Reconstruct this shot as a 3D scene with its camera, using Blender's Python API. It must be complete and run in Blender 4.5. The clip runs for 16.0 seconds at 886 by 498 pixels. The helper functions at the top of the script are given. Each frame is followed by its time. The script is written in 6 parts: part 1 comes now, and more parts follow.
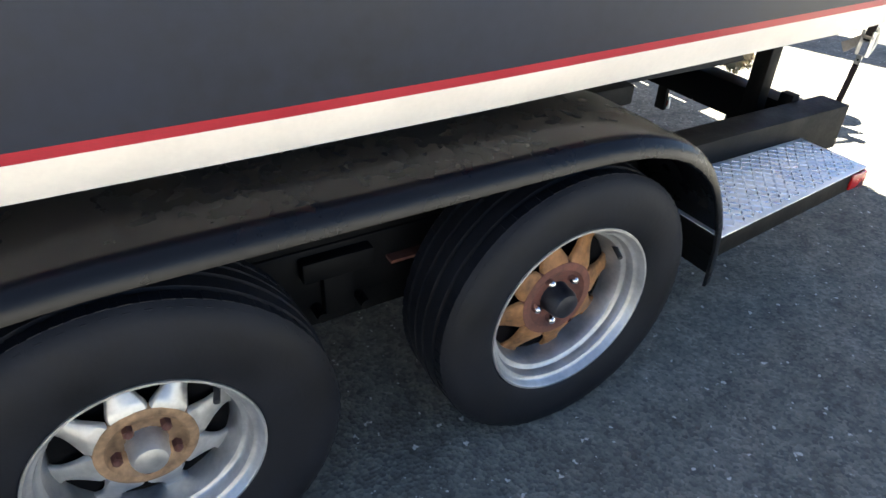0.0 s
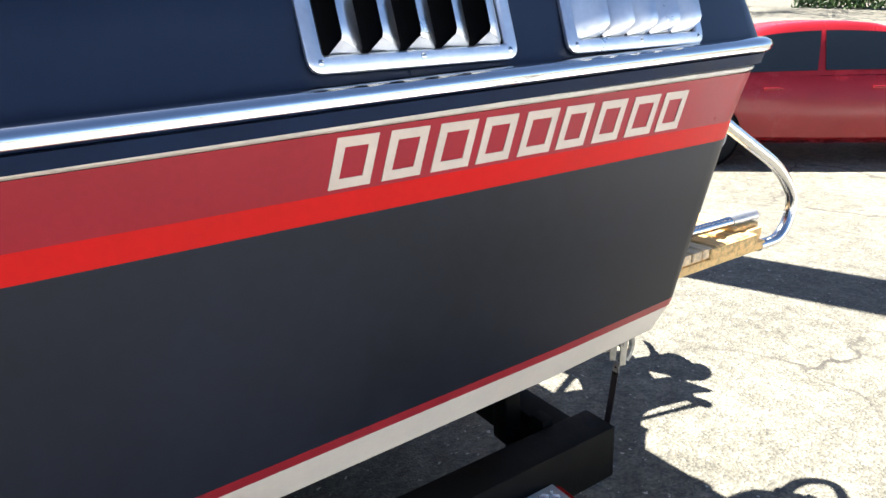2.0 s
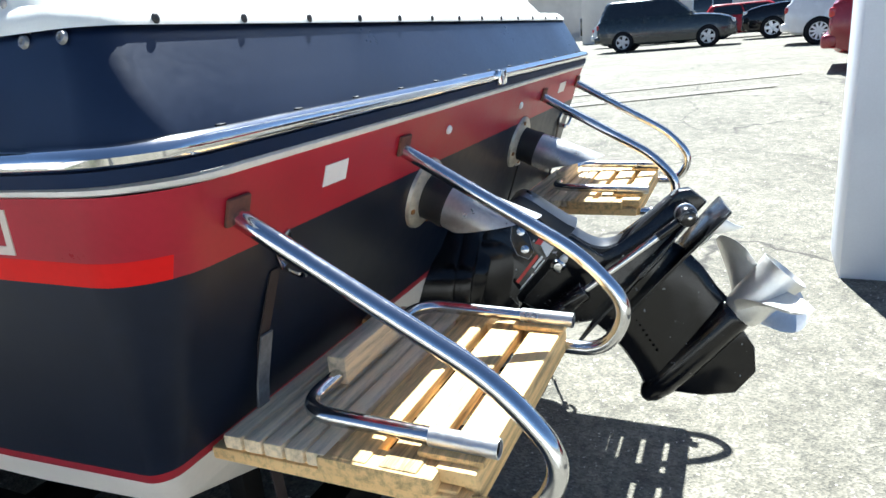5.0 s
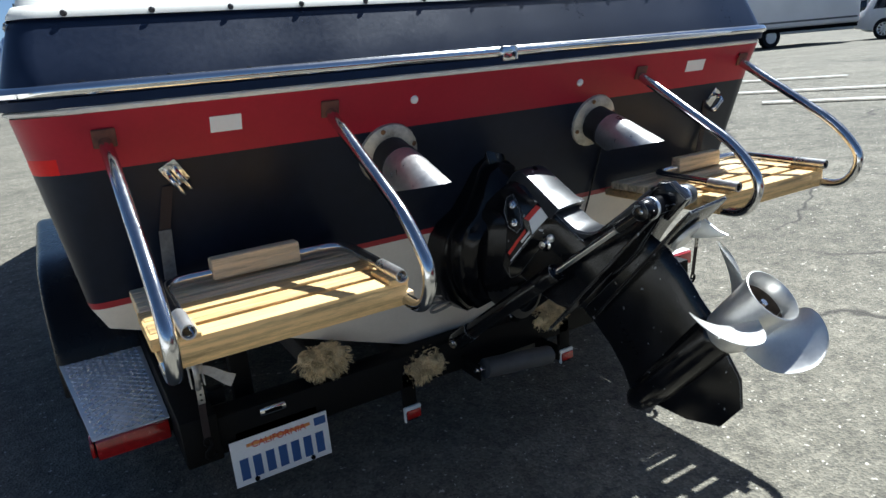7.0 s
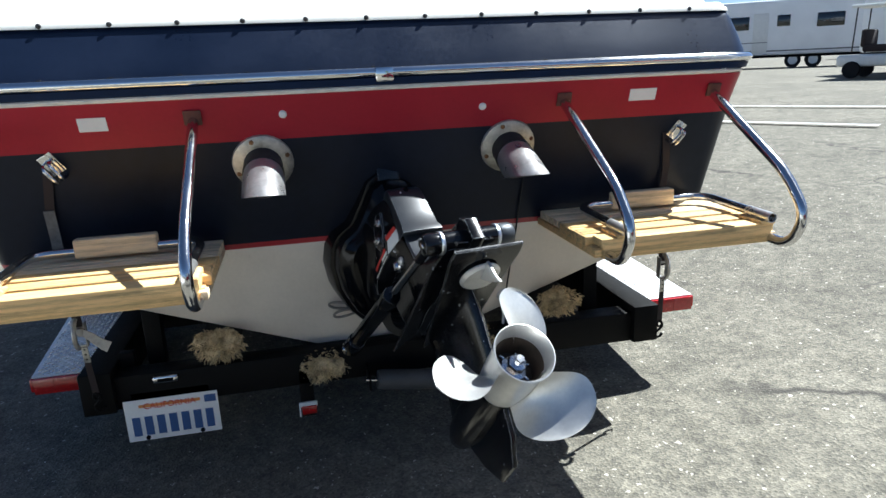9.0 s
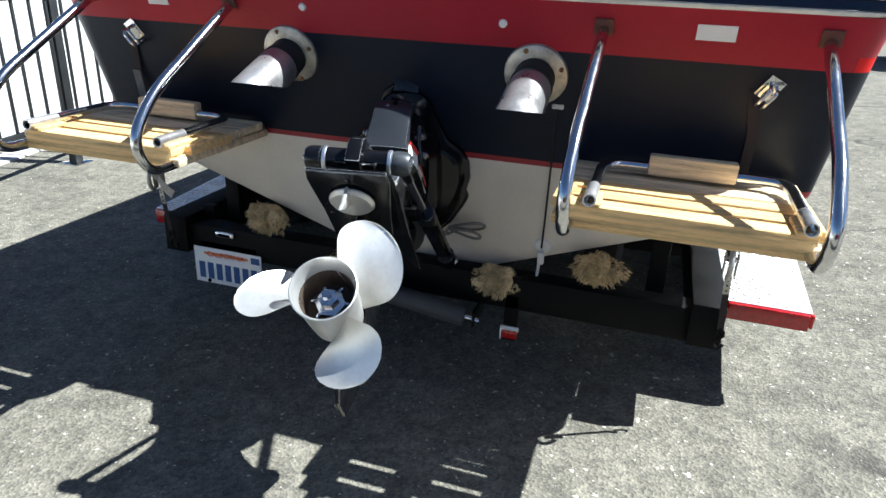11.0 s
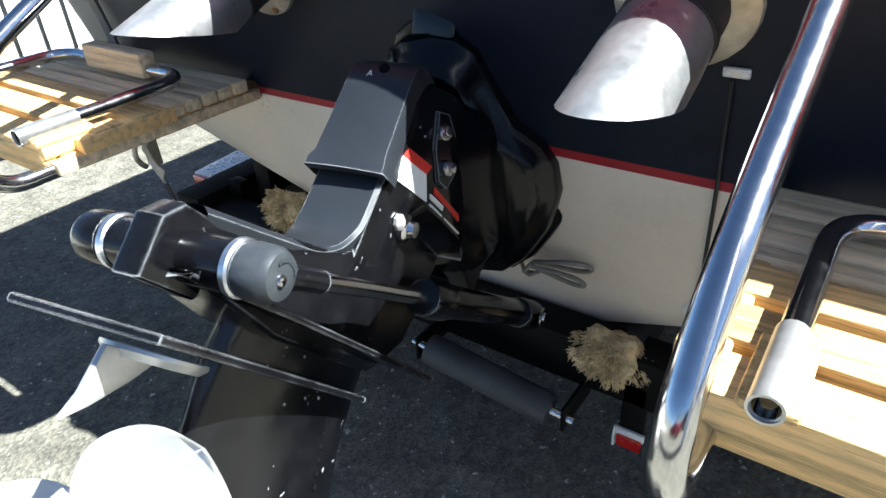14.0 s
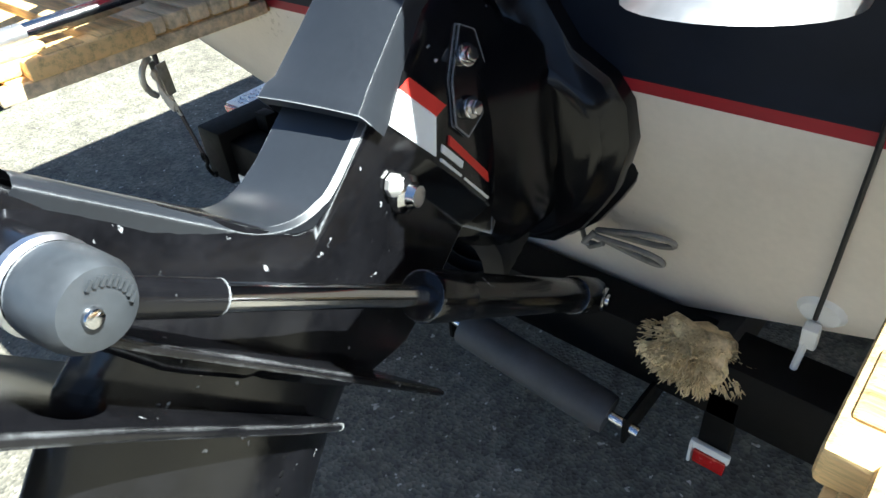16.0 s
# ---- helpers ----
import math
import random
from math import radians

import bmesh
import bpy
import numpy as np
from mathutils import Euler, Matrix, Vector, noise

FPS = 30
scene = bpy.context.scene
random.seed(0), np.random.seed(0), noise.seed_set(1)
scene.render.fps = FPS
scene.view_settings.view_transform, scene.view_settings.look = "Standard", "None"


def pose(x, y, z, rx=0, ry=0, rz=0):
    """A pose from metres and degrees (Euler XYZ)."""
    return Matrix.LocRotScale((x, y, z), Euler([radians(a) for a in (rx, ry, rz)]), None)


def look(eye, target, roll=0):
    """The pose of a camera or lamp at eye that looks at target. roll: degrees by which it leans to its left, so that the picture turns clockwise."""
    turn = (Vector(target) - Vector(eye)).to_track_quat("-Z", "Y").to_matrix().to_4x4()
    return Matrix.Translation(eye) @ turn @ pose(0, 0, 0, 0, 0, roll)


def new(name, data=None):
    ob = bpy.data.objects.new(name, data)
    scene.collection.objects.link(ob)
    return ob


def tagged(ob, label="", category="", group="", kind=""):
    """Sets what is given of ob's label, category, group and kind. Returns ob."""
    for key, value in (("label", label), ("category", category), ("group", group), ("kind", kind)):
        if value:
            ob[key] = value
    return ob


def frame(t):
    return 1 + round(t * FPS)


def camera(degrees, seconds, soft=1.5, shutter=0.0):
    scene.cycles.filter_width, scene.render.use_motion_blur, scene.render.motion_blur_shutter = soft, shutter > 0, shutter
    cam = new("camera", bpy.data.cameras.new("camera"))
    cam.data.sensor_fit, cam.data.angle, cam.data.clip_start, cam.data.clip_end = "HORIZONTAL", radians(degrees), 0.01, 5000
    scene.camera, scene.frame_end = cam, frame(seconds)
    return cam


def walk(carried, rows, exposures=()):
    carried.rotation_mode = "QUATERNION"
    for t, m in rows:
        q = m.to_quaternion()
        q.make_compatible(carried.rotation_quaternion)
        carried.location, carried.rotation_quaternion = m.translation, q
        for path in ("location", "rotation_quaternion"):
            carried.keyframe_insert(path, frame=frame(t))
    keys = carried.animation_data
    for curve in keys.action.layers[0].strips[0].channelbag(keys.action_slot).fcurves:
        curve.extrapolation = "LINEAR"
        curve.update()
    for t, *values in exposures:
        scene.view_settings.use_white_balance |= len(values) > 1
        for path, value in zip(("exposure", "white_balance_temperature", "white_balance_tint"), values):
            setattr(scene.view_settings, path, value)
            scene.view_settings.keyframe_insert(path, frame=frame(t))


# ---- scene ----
cam = camera(67.6, 16.0)
PATH = [
    (0, (-2.151, 2.245, 1.238), (-0.732, 1.388, 0.119), 2.3),
    (0.5, (-2.128, 1.939, 1.281), (-0.682, 1.123, 0.166), -2.4),
    (1, (-2.138, 1.649, 1.311), (-0.711, 0.85, 0.159), -1.1),
    (1.5, (-2.097, 1.391, 1.395), (-0.603, 0.495, 0.413), -2.0),
    (2, (-2.053, 1.203, 1.457), (-0.456, 0.18, 0.821), -2.7),
    (2.5, (-2.084, 0.931, 1.505), (-0.306, 0.142, 1.04), -2.7),
    (3, (-2.127, 0.622, 1.534), (-0.25, 0.158, 1.024), -3.4),
    (3.5, (-2.071, 0.307, 1.51), (-0.167, 0.057, 0.948), -0.7),
    (4, (-2.037, -0.05, 1.497), (-0.123, 0.021, 0.921), -3.1),
    (4.5, (-2.002, -0.42, 1.494), (-0.133, -0.01, 0.91), -5.1),
    (4.7, (-1.932, -0.568, 1.495), (-0.108, 0.009, 0.909), -5.0),
    (7, (-1.197, -1.766, 1.401), (-0.248, -0.097, 0.841), -5.0),
    (7.5, (-0.987, -2.018, 1.413), (-0.216, -0.263, 0.841), -2.3),
    (8, (-0.757, -2.145, 1.398), (-0.079, -0.339, 0.871), -2.2),
    (10.5, (0.505, -2.149, 1.41), (0.199, -0.268, 0.804), 0.6),
    (11, (0.737, -1.969, 1.39), (0.197, -0.199, 0.63), 2.7),
    (11.5, (0.804, -1.7, 1.328), (0.084, -0.042, 0.471), 4.9),
    (12, (0.793, -1.477, 1.326), (-0.206, -0.047, 0.347), 3.3),
    (12.5, (0.819, -1.311, 1.317), (-0.376, -0.15, 0.211), 0.7),
    (13, (0.839, -1.162, 1.319), (-0.463, -0.142, 0.195), -2.5),
    (13.5, (0.739, -1.034, 1.34), (-0.421, 0.212, 0.291), -3.1),
    (14, (0.648, -0.919, 1.322), (-0.361, 0.457, 0.278), -3.1),
    (14.5, (0.598, -0.78, 1.301), (-0.523, 0.466, 0.21), -5.1),
    (15, (0.581, -0.692, 1.268), (-0.535, 0.498, 0.111), -6.2),
    (15.5, (0.572, -0.682, 1.238), (-0.514, 0.492, 0.038), -5.3),
    (16, (0.543, -0.662, 1.206), (-0.588, 0.472, 0.008), -6.0),
]
EXPOSURES = [(0, 3.45, 6550, 6), (1.0, 3.4, 6750, 6), (1.5, 3.05, 7000, 8), (2.0, 2.4, 6450, 8), (3.0, 2.45, 5900, 4), (4.7, 2.12, 5800, 3), (6.8, 1.08, 5800, 4), (8.2, 1.3, 5800, 4), (10.3, 1.35, 5800, 4), (12.0, 1.65, 5700, 4), (13.0, 1.93, 5700, 4), (14.0, 2.02, 5850, 2), (16.0, 2.32, 5950, 0)]
walk(cam, [(t, look(eye, target, roll)) for t, eye, target, roll in PATH], EXPOSURES)

# ---- world, sun, light ----
SUN = Vector((0.70, 0.22, 1.0)).normalized()
world = bpy.data.worlds.new("sky")
scene.world = world
world.use_nodes = True
nt = world.node_tree
sky = nt.nodes.new("ShaderNodeTexSky")
sky.sky_type = 'NISHITA'
sky.sun_disc = False
sky.sun_elevation = math.asin(SUN.z)
sky.sun_rotation = math.atan2(SUN.x, SUN.y)
sky.air_density, sky.dust_density, sky.ozone_density = .55, .45, 2.2
nt.nodes["Background"].inputs["Strength"].default_value = 0.05
nt.links.new(sky.outputs[0], nt.nodes["Background"].inputs["Color"])
sun_data = bpy.data.lights.new("sun", "SUN")
sun_data.energy, sun_data.angle, sun_data.color = 5.0, radians(0.53), (1.0, 0.965, 0.92)
sun = new("sun", sun_data)
sun.matrix_world = look(SUN * 60, (0, 0, 0))


# ---- materials ----
def srgb(h):
    c = [int(h[i:i + 2], 16) / 255 for i in (0, 2, 4)]
    return tuple(v / 12.92 if v <= .04045 else ((v + .055) / 1.055) ** 2.4 for v in c)


def mat(name, col, rough=.5, metal=0.0, var=.15, scale=12.0, fine=90.0, bump=.0, coat=.0, spec=.5, rvar=.1, stretch=None, rand=0.0, wear=0.0, scuff=.72):
    """Principled surface with colour and roughness varied by coarse and fine noise."""
    m = bpy.data.materials.new(name)
    m.use_nodes = True
    t = m.node_tree
    N, L = t.nodes, t.links
    p = N["Principled BSDF"]
    tc = N.new("ShaderNodeTexCoord")
    src = tc.outputs["Object"]
    if stretch:
        mp = N.new("ShaderNodeMapping")
        mp.inputs["Scale"].default_value = stretch
        L.new(src, mp.inputs[0])
        src = mp.outputs[0]
    n1, n2 = N.new("ShaderNodeTexNoise"), N.new("ShaderNodeTexNoise")
    n1.inputs["Scale"].default_value, n1.inputs["Detail"].default_value = scale, 5
    n2.inputs["Scale"].default_value, n2.inputs["Detail"].default_value = fine, 3
    L.new(src, n1.inputs["Vector"]), L.new(src, n2.inputs["Vector"])
    add = N.new("ShaderNodeMath")
    add.operation = 'MULTIPLY_ADD'
    L.new(n2.outputs[0], add.inputs[0])
    add.inputs[1].default_value = .45
    L.new(n1.outputs[0], add.inputs[2])
    fac = add.outputs[0]
    if rand:
        oi = N.new("ShaderNodeObjectInfo")
        a2 = N.new("ShaderNodeMath")
        a2.operation = 'MULTIPLY_ADD'
        L.new(oi.outputs["Random"], a2.inputs[0])
        a2.inputs[1].default_value = rand
        L.new(fac, a2.inputs[2])
        fac = a2.outputs[0]
    r = N.new("ShaderNodeValToRGB")
    lo, hi = [max(0, c * (1 - var)) for c in col], [min(1, c * (1 + var)) for c in col]
    r.color_ramp.elements[0].position, r.color_ramp.elements[1].position = .45, 1.0 + rand * .6
    r.color_ramp.elements[0].color, r.color_ramp.elements[1].color = (*lo, 1), (*hi, 1)
    L.new(fac, r.inputs[0]), L.new(r.outputs[0], p.inputs["Base Color"])
    if wear:
        # paint rubbed off along the edges
        bv = N.new("ShaderNodeBevel")
        bv.samples = 4
        bv.inputs["Radius"].default_value = wear
        dt = N.new("ShaderNodeVectorMath")
        dt.operation = 'DOT_PRODUCT'
        L.new(bv.outputs[0], dt.inputs[0]), L.new(tc.outputs["Normal"], dt.inputs[1])
        sb = N.new("ShaderNodeMath")
        sb.operation = 'MULTIPLY_ADD'
        L.new(dt.outputs["Value"], sb.inputs[0])
        sb.inputs[1].default_value = -4.0
        sb.inputs[2].default_value = 3.3
        ad = N.new("ShaderNodeMath")
        L.new(sb.outputs[0], ad.inputs[0]), L.new(add.outputs[0], ad.inputs[1])
        wr_ = N.new("ShaderNodeMapRange")
        wr_.inputs[1].default_value, wr_.inputs[2].default_value = .45, 1.0
        L.new(ad.outputs[0], wr_.inputs[0])
        # stray scuffs
        n3 = N.new("ShaderNodeTexNoise")
        n3.inputs["Scale"].default_value, n3.inputs["Detail"].default_value = 55, 4
        L.new(tc.outputs["Object"], n3.inputs["Vector"])
        sc = N.new("ShaderNodeMapRange")
        sc.inputs[1].default_value, sc.inputs[2].default_value = scuff, scuff + .04
        L.new(n3.outputs[0], sc.inputs[0])
        mx = N.new("ShaderNodeMath")
        mx.operation = 'MAXIMUM'
        L.new(wr_.outputs[0], mx.inputs[0]), L.new(sc.outputs[0], mx.inputs[1])
        cm = N.new("ShaderNodeMix")
        cm.data_type = 'RGBA'
        L.new(mx.outputs[0], cm.inputs[0]), L.new(r.outputs[0], cm.inputs[6])
        cm.inputs[7].default_value = (.34, .35, .36, 1)
        L.new(cm.outputs[2], p.inputs["Base Color"])
    mr = N.new("ShaderNodeMapRange")
    mr.inputs[1].default_value, mr.inputs[2].default_value = .4, 1.0
    mr.inputs[3].default_value, mr.inputs[4].default_value = max(.02, rough - rvar), min(1, rough + rvar)
    L.new(add.outputs[0], mr.inputs[0]), L.new(mr.outputs[0], p.inputs["Roughness"])
    p.inputs["Metallic"].default_value = metal
    p.inputs["Specular IOR Level"].default_value = spec
    p.inputs["Coat Weight"].default_value = coat
    p.inputs["Coat Roughness"].default_value = .08
    if bump:
        b = N.new("ShaderNodeBump")
        b.inputs["Strength"].default_value, b.inputs["Distance"].default_value = bump, .004
        L.new(add.outputs[0], b.inputs["Height"]), L.new(b.outputs[0], p.inputs["Normal"])
    return m


M_black_gel = mat("black_gelcoat", (.0088, .0122, .0225), .36, var=.35, scale=2.2, fine=30, bump=.01, spec=.17, rvar=.10)
M_navy_gel = mat("navy_gelcoat", (.0070, .0140, .036), .34, var=.2, scale=4, spec=.5, rvar=.08)
M_navy_insert = mat("navy_vinyl_insert", (.007, .017, .048), .5, var=.2, scale=8, spec=.12, rvar=.08)
M_red_gel = mat("red_gelcoat", (.32, .013, .027), .36, var=.12, scale=5, spec=.2)
M_red_bright = mat("bright_red_stripe", (.62, .008, .008), .4, var=.08, scale=5, spec=.10)
M_red_dark = mat("dark_red_stripe", (.30, .015, .025), .35, var=.12, scale=5)
M_white_gel = mat("cream_gelcoat", (.68, .62, .54), .35, var=.08, scale=6, rvar=.1)
M_letter = mat("cream_vinyl", (.62, .52, .44), .45, var=.08)
M_steel = mat("stainless_steel", (.62, .62, .63), .14, 1, var=.08, scale=8, rvar=.08)
M_polish = mat("polished_steel", (.74, .74, .74), .10, 1, var=.05, scale=10, rvar=.05)
M_alu = mat("brushed_aluminium", (.78, .80, .84), .33, 1, var=.1, scale=15, fine=160, rvar=.1)
M_exh = mat("brushed_exhaust_steel", (.54, .53, .52), .33, .8, var=.25, scale=14, fine=90, rvar=.1)
M_rubber_black = mat("black_rubber", (.012, .012, .013), .65, var=.3, scale=20, bump=.1)
M_blackpaint = mat("black_engine_paint", (.005, .005, .006), .17, var=.5, scale=18, fine=140, rvar=.09, bump=.04, spec=.4, wear=.0055, scuff=.70)
M_greypaint = mat("satin_grey_black_paint", (.019, .0215, .026), .31, var=.18, scale=5, fine=160, rvar=.035, spec=.5, bump=.008, wear=.0035, scuff=.80)
M_frame = mat("black_trailer_paint", (.0042, .0041, .004), .6, var=.45, scale=10, rvar=.15, bump=.08, spec=.12)
M_tyre = mat("tyre_rubber", (.0066, .0074, .0100), .62, spec=.2, var=.5, scale=9, bump=.2)
M_rim = mat("galvanised_rim", (.46, .455, .44), .42, .8, var=.25, scale=22, rvar=.12)
M_rust = mat("rusty_spoke", (.25, .118, .043), .7, .2, var=.6, scale=26, bump=.2)
M_rust_dark = mat("rusty_hub", (.12, .045, .030), .8, .1, var=.5, scale=26, bump=.2)
M_wood_new = mat("fresh_pine", (.52, .345, .15), .65, var=.75, scale=5, fine=40, bump=.5, spec=.25, stretch=(1, 18, 18), rand=.3)
M_wood_old = mat("weathered_wood", (.60, .47, .30), .85, spec=.15, var=.55, scale=5, fine=60, bump=.3, stretch=(1, 16, 16), rand=.25)
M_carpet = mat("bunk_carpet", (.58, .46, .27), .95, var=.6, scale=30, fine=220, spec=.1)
M_snap = mat("dull_snap", (.30, .29, .28), .45, .7, var=.3, scale=60)
M_snap_dark = mat("tarnished_snap", (.055, .052, .05), .5, .4, var=.3, scale=60)
M_canvas = mat("beige_canvas", (.76, .74, .67), .85, var=.06, scale=6, fine=320, bump=.15)
M_plate = mat("number_plate_white", (.84, .84, .82), .4, var=.06)
M_blue = mat("number_plate_blue", (.03, .09, .25), .5, var=.1)
M_orange = mat("orange_print", (.75, .30, .08), .5, var=.1)
M_label_red = mat("red_print", (.55, .03, .02), .45, var=.1)
M_label_white = mat("white_print", (.75, .75, .72), .45, var=.05)
M_sticker = mat("white_sticker", (.72, .72, .72), .5, var=.05)
M_reflector_red = mat("red_lens", (.38, .008, .008), .2, var=.25, scale=60, fine=200, coat=.6)
M_strap = mat("dark_webbing", (.020, .012, .012), .8, var=.3, scale=40)
M_prop = mat("cast_stainless", (.70, .69, .66), .36, .7, var=.12, scale=16, fine=120, rvar=.08)
M_prop_in = mat("sooty_bore", (.10, .075, .055), .6, .4, var=.5, scale=20)
M_glass = mat("dark_car_glass", (.012, .016, .020), .06, 0, var=.2, scale=2, coat=.4, rvar=.02)
M_chrome = mat("chrome", (.80, .80, .82), .1, 1, var=.05, rvar=.04)
M_plastic_w = mat("white_plastic", (.72, .72, .70), .45, var=.06)
M_roller = mat("grey_roller_rubber", (.05, .053, .058), .6, var=.3, scale=20)
M_iron = mat("black_iron_fence", (.016, .017, .018), .5, var=.3, scale=10)
M_pillar = mat("white_painted_pillar", (.72, .74, .78), .6, var=.05, scale=3, bump=.1)
M_paint_line = mat("white_road_paint", (.62, .62, .60), .8, var=.2, scale=9)
M_lens = mat("clear_lens", (.6, .6, .6), .1, .5, var=.1)
M_tail_pale = mat("pale_red_lens", (.20, .03, .035), .12, var=.15, coat=.5)
M_leaf = mat("leaf", (.06, .11, .03), .6, var=.5, scale=3, fine=8, rand=.3)
M_grass = mat("weed_leaf", (.12, .17, .05), .7, var=.4, scale=10)
M_bark = mat("bark", (.12, .09, .07), .9, var=.4, scale=12, bump=.4)
M_stucco_w = mat("pale_wall", (.66, .62, .56), .9, var=.1, scale=1.2)
M_roof = mat("brown_roof", (.24, .17, .12), .9, var=.2, scale=3)
M_rv = mat("white_rv_skin", (.80, .81, .83), .4, var=.06, scale=1.5)
# near-black: painted shade for gaps, holes and recesses; also plain black parts
M_darkgap = mat("gap_shade_and_black_parts", (.004, .004, .0045), .8, var=.2, spec=.05)
M_diamond = mat("diamond_plate", (.82, .81, .80), .38, .35, var=.12, scale=12, rvar=.12)

M_mould = mat("dull_beige_trim", (.66, .63, .58), .4, var=.15, scale=20, spec=.4)
M_alloy = mat("bright_alloy", (.78, .78, .80), .32, .35, var=.05)
M_lug = mat("bright_tread_lug", (.86, .87, .90), .25, .8, var=.06)


def ground_material():
    """Old asphalt with pale aggregate, patches and cracks."""
    m = bpy.data.materials.new("old_asphalt")
    m.use_nodes = True
    t = m.node_tree
    N, L = t.nodes, t.links
    p = N["Principled BSDF"]
    tc = N.new("ShaderNodeTexCoord")
    src = tc.outputs["Object"]

    def noise_tex(s, d=6, rough=.6):
        n = N.new("ShaderNodeTexNoise")
        n.inputs["Scale"].default_value, n.inputs["Detail"].default_value, n.inputs["Roughness"].default_value = s, d, rough
        L.new(src, n.inputs["Vector"])
        return n

    def ramp(inp, a, ca, b, cb):
        r = N.new("ShaderNodeValToRGB")
        r.color_ramp.elements[0].position, r.color_ramp.elements[1].position = a, b
        r.color_ramp.elements[0].color, r.color_ramp.elements[1].color = (*ca, 1), (*cb, 1)
        L.new(inp, r.inputs[0])
        return r.outputs[0]

    def mix(kind, f, a, b):
        x = N.new("ShaderNodeMix")
        x.data_type, x.blend_type = 'RGBA', kind
        if isinstance(f, float):
            x.inputs[0].default_value = f
        else:
            L.new(f, x.inputs[0])
        L.new(a, x.inputs[6]), L.new(b, x.inputs[7])
        return x.outputs[2]

    base = ramp(noise_tex(.8).outputs[0], .3, (.165, .155, .131), .7, (.250, .235, .198))
    mid = ramp(noise_tex(7).outputs[0], .3, (.66, .66, .65), .7, (1.12, 1.12, 1.10))
    col = mix('MULTIPLY', 1.0, base, mid)
    # binder worn off in hand-sized clouds
    cloud = ramp(noise_tex(19, 8, .72).outputs[0], .36, (.62, .62, .62), .64, (1.16, 1.15, 1.12))
    col = mix('MULTIPLY', .8, col, cloud)
    vor = N.new("ShaderNodeTexVoronoi")
    vor.inputs["Scale"].default_value = 105
    L.new(src, vor.inputs["Vector"])
    stone = ramp(vor.outputs["Color"], .15, (.58, .58, .58), .85, (1.3, 1.27, 1.2))
    col = mix('MULTIPLY', .8, col, stone)
    speck = ramp(noise_tex(36, 2).outputs[0], .68, (0, 0, 0), .71, (1, 1, 1))
    pale = N.new("ShaderNodeRGB")
    pale.outputs[0].default_value = (.56, .52, .44, 1)
    col = mix('MIX', speck, col, pale.outputs[0])
    # cracks
    warp = noise_tex(1.3, 4)
    av = N.new("ShaderNodeVectorMath")
    av.operation = 'MULTIPLY_ADD'
    L.new(warp.outputs["Color"], av.inputs[0])
    av.inputs[1].default_value = (.9, .9, .0)
    L.new(src, av.inputs[2])
    cv = N.new("ShaderNodeTexVoronoi")
    cv.feature = 'DISTANCE_TO_EDGE'
    cv.inputs["Scale"].default_value = .55
    L.new(av.outputs[0], cv.inputs["Vector"])
    crack = ramp(cv.outputs["Distance"], .003, (1, 1, 1), .010, (0, 0, 0))
    dark = N.new("ShaderNodeRGB")
    dark.outputs[0].default_value = (.05, .045, .04, 1)
    fade = ramp(noise_tex(.45, 2).outputs[0], .40, (0, 0, 0), .52, (.9, .9, .9))
    # the slab under the boat is whole
    sep = N.new("ShaderNodeSeparateXYZ")
    L.new(src, sep.inputs[0])

    def span(out, a, b):
        r = N.new("ShaderNodeMapRange")
        r.inputs[1].default_value, r.inputs[2].default_value = a, b
        L.new(out, r.inputs[0])
        return r.outputs[0]

    open_lot = N.new("ShaderNodeMath")
    open_lot.operation = 'MAXIMUM'
    L.new(span(sep.outputs[0], 1.0, 1.25), open_lot.inputs[0]), L.new(span(sep.outputs[1], -1.2, -1.5), open_lot.inputs[1])
    cm = mix('MULTIPLY', 1.0, mix('MULTIPLY', 1.0, crack, fade), open_lot.outputs[0])
    col = mix('MIX', cm, col, dark.outputs[0])
    L.new(col, p.inputs["Base Color"])
    p.inputs["Roughness"].default_value = .88
    p.inputs["Specular IOR Level"].default_value = .3
    b = N.new("ShaderNodeBump")
    b.inputs["Strength"].default_value, b.inputs["Distance"].default_value = .6, .006
    L.new(vor.outputs["Distance"], b.inputs["Height"]), L.new(b.outputs[0], p.inputs["Normal"])
    return m


# ---- building helpers ----
def thing(name, loc, label, category, group="", kind="", turn=None):
    ob = new(name)
    ob.empty_display_size = .1
    ob.matrix_world = Matrix.Translation(loc) if turn is None else Matrix.Translation(loc) @ turn
    return tagged(ob, label, category, group, kind)


def part(name, bm, material, parent, label="", smooth=True, local=False, kind=""):
    """Links a bmesh (in world places, or in the thing's own) as one mesh object under parent."""
    me = bpy.data.meshes.new(name)
    bmesh.ops.recalc_face_normals(bm, faces=bm.faces)
    root = parent
    if parent is not None and not local:
        chain = Matrix.Identity(4)
        o = parent
        while o is not None:
            chain = o.matrix_basis @ chain
            o = o.parent
        bm.transform(chain.inverted())
    bm.to_mesh(me)
    bm.free()
    me.materials.append(material)
    if smooth:
        me.set_sharp_from_angle(angle=radians(38)) if me.polygons else None
        for f in me.polygons:
            f.use_smooth = True
    ob = new(name, me)
    if root is not None:
        ob.parent = root
    return tagged(ob, label, "", "", kind)


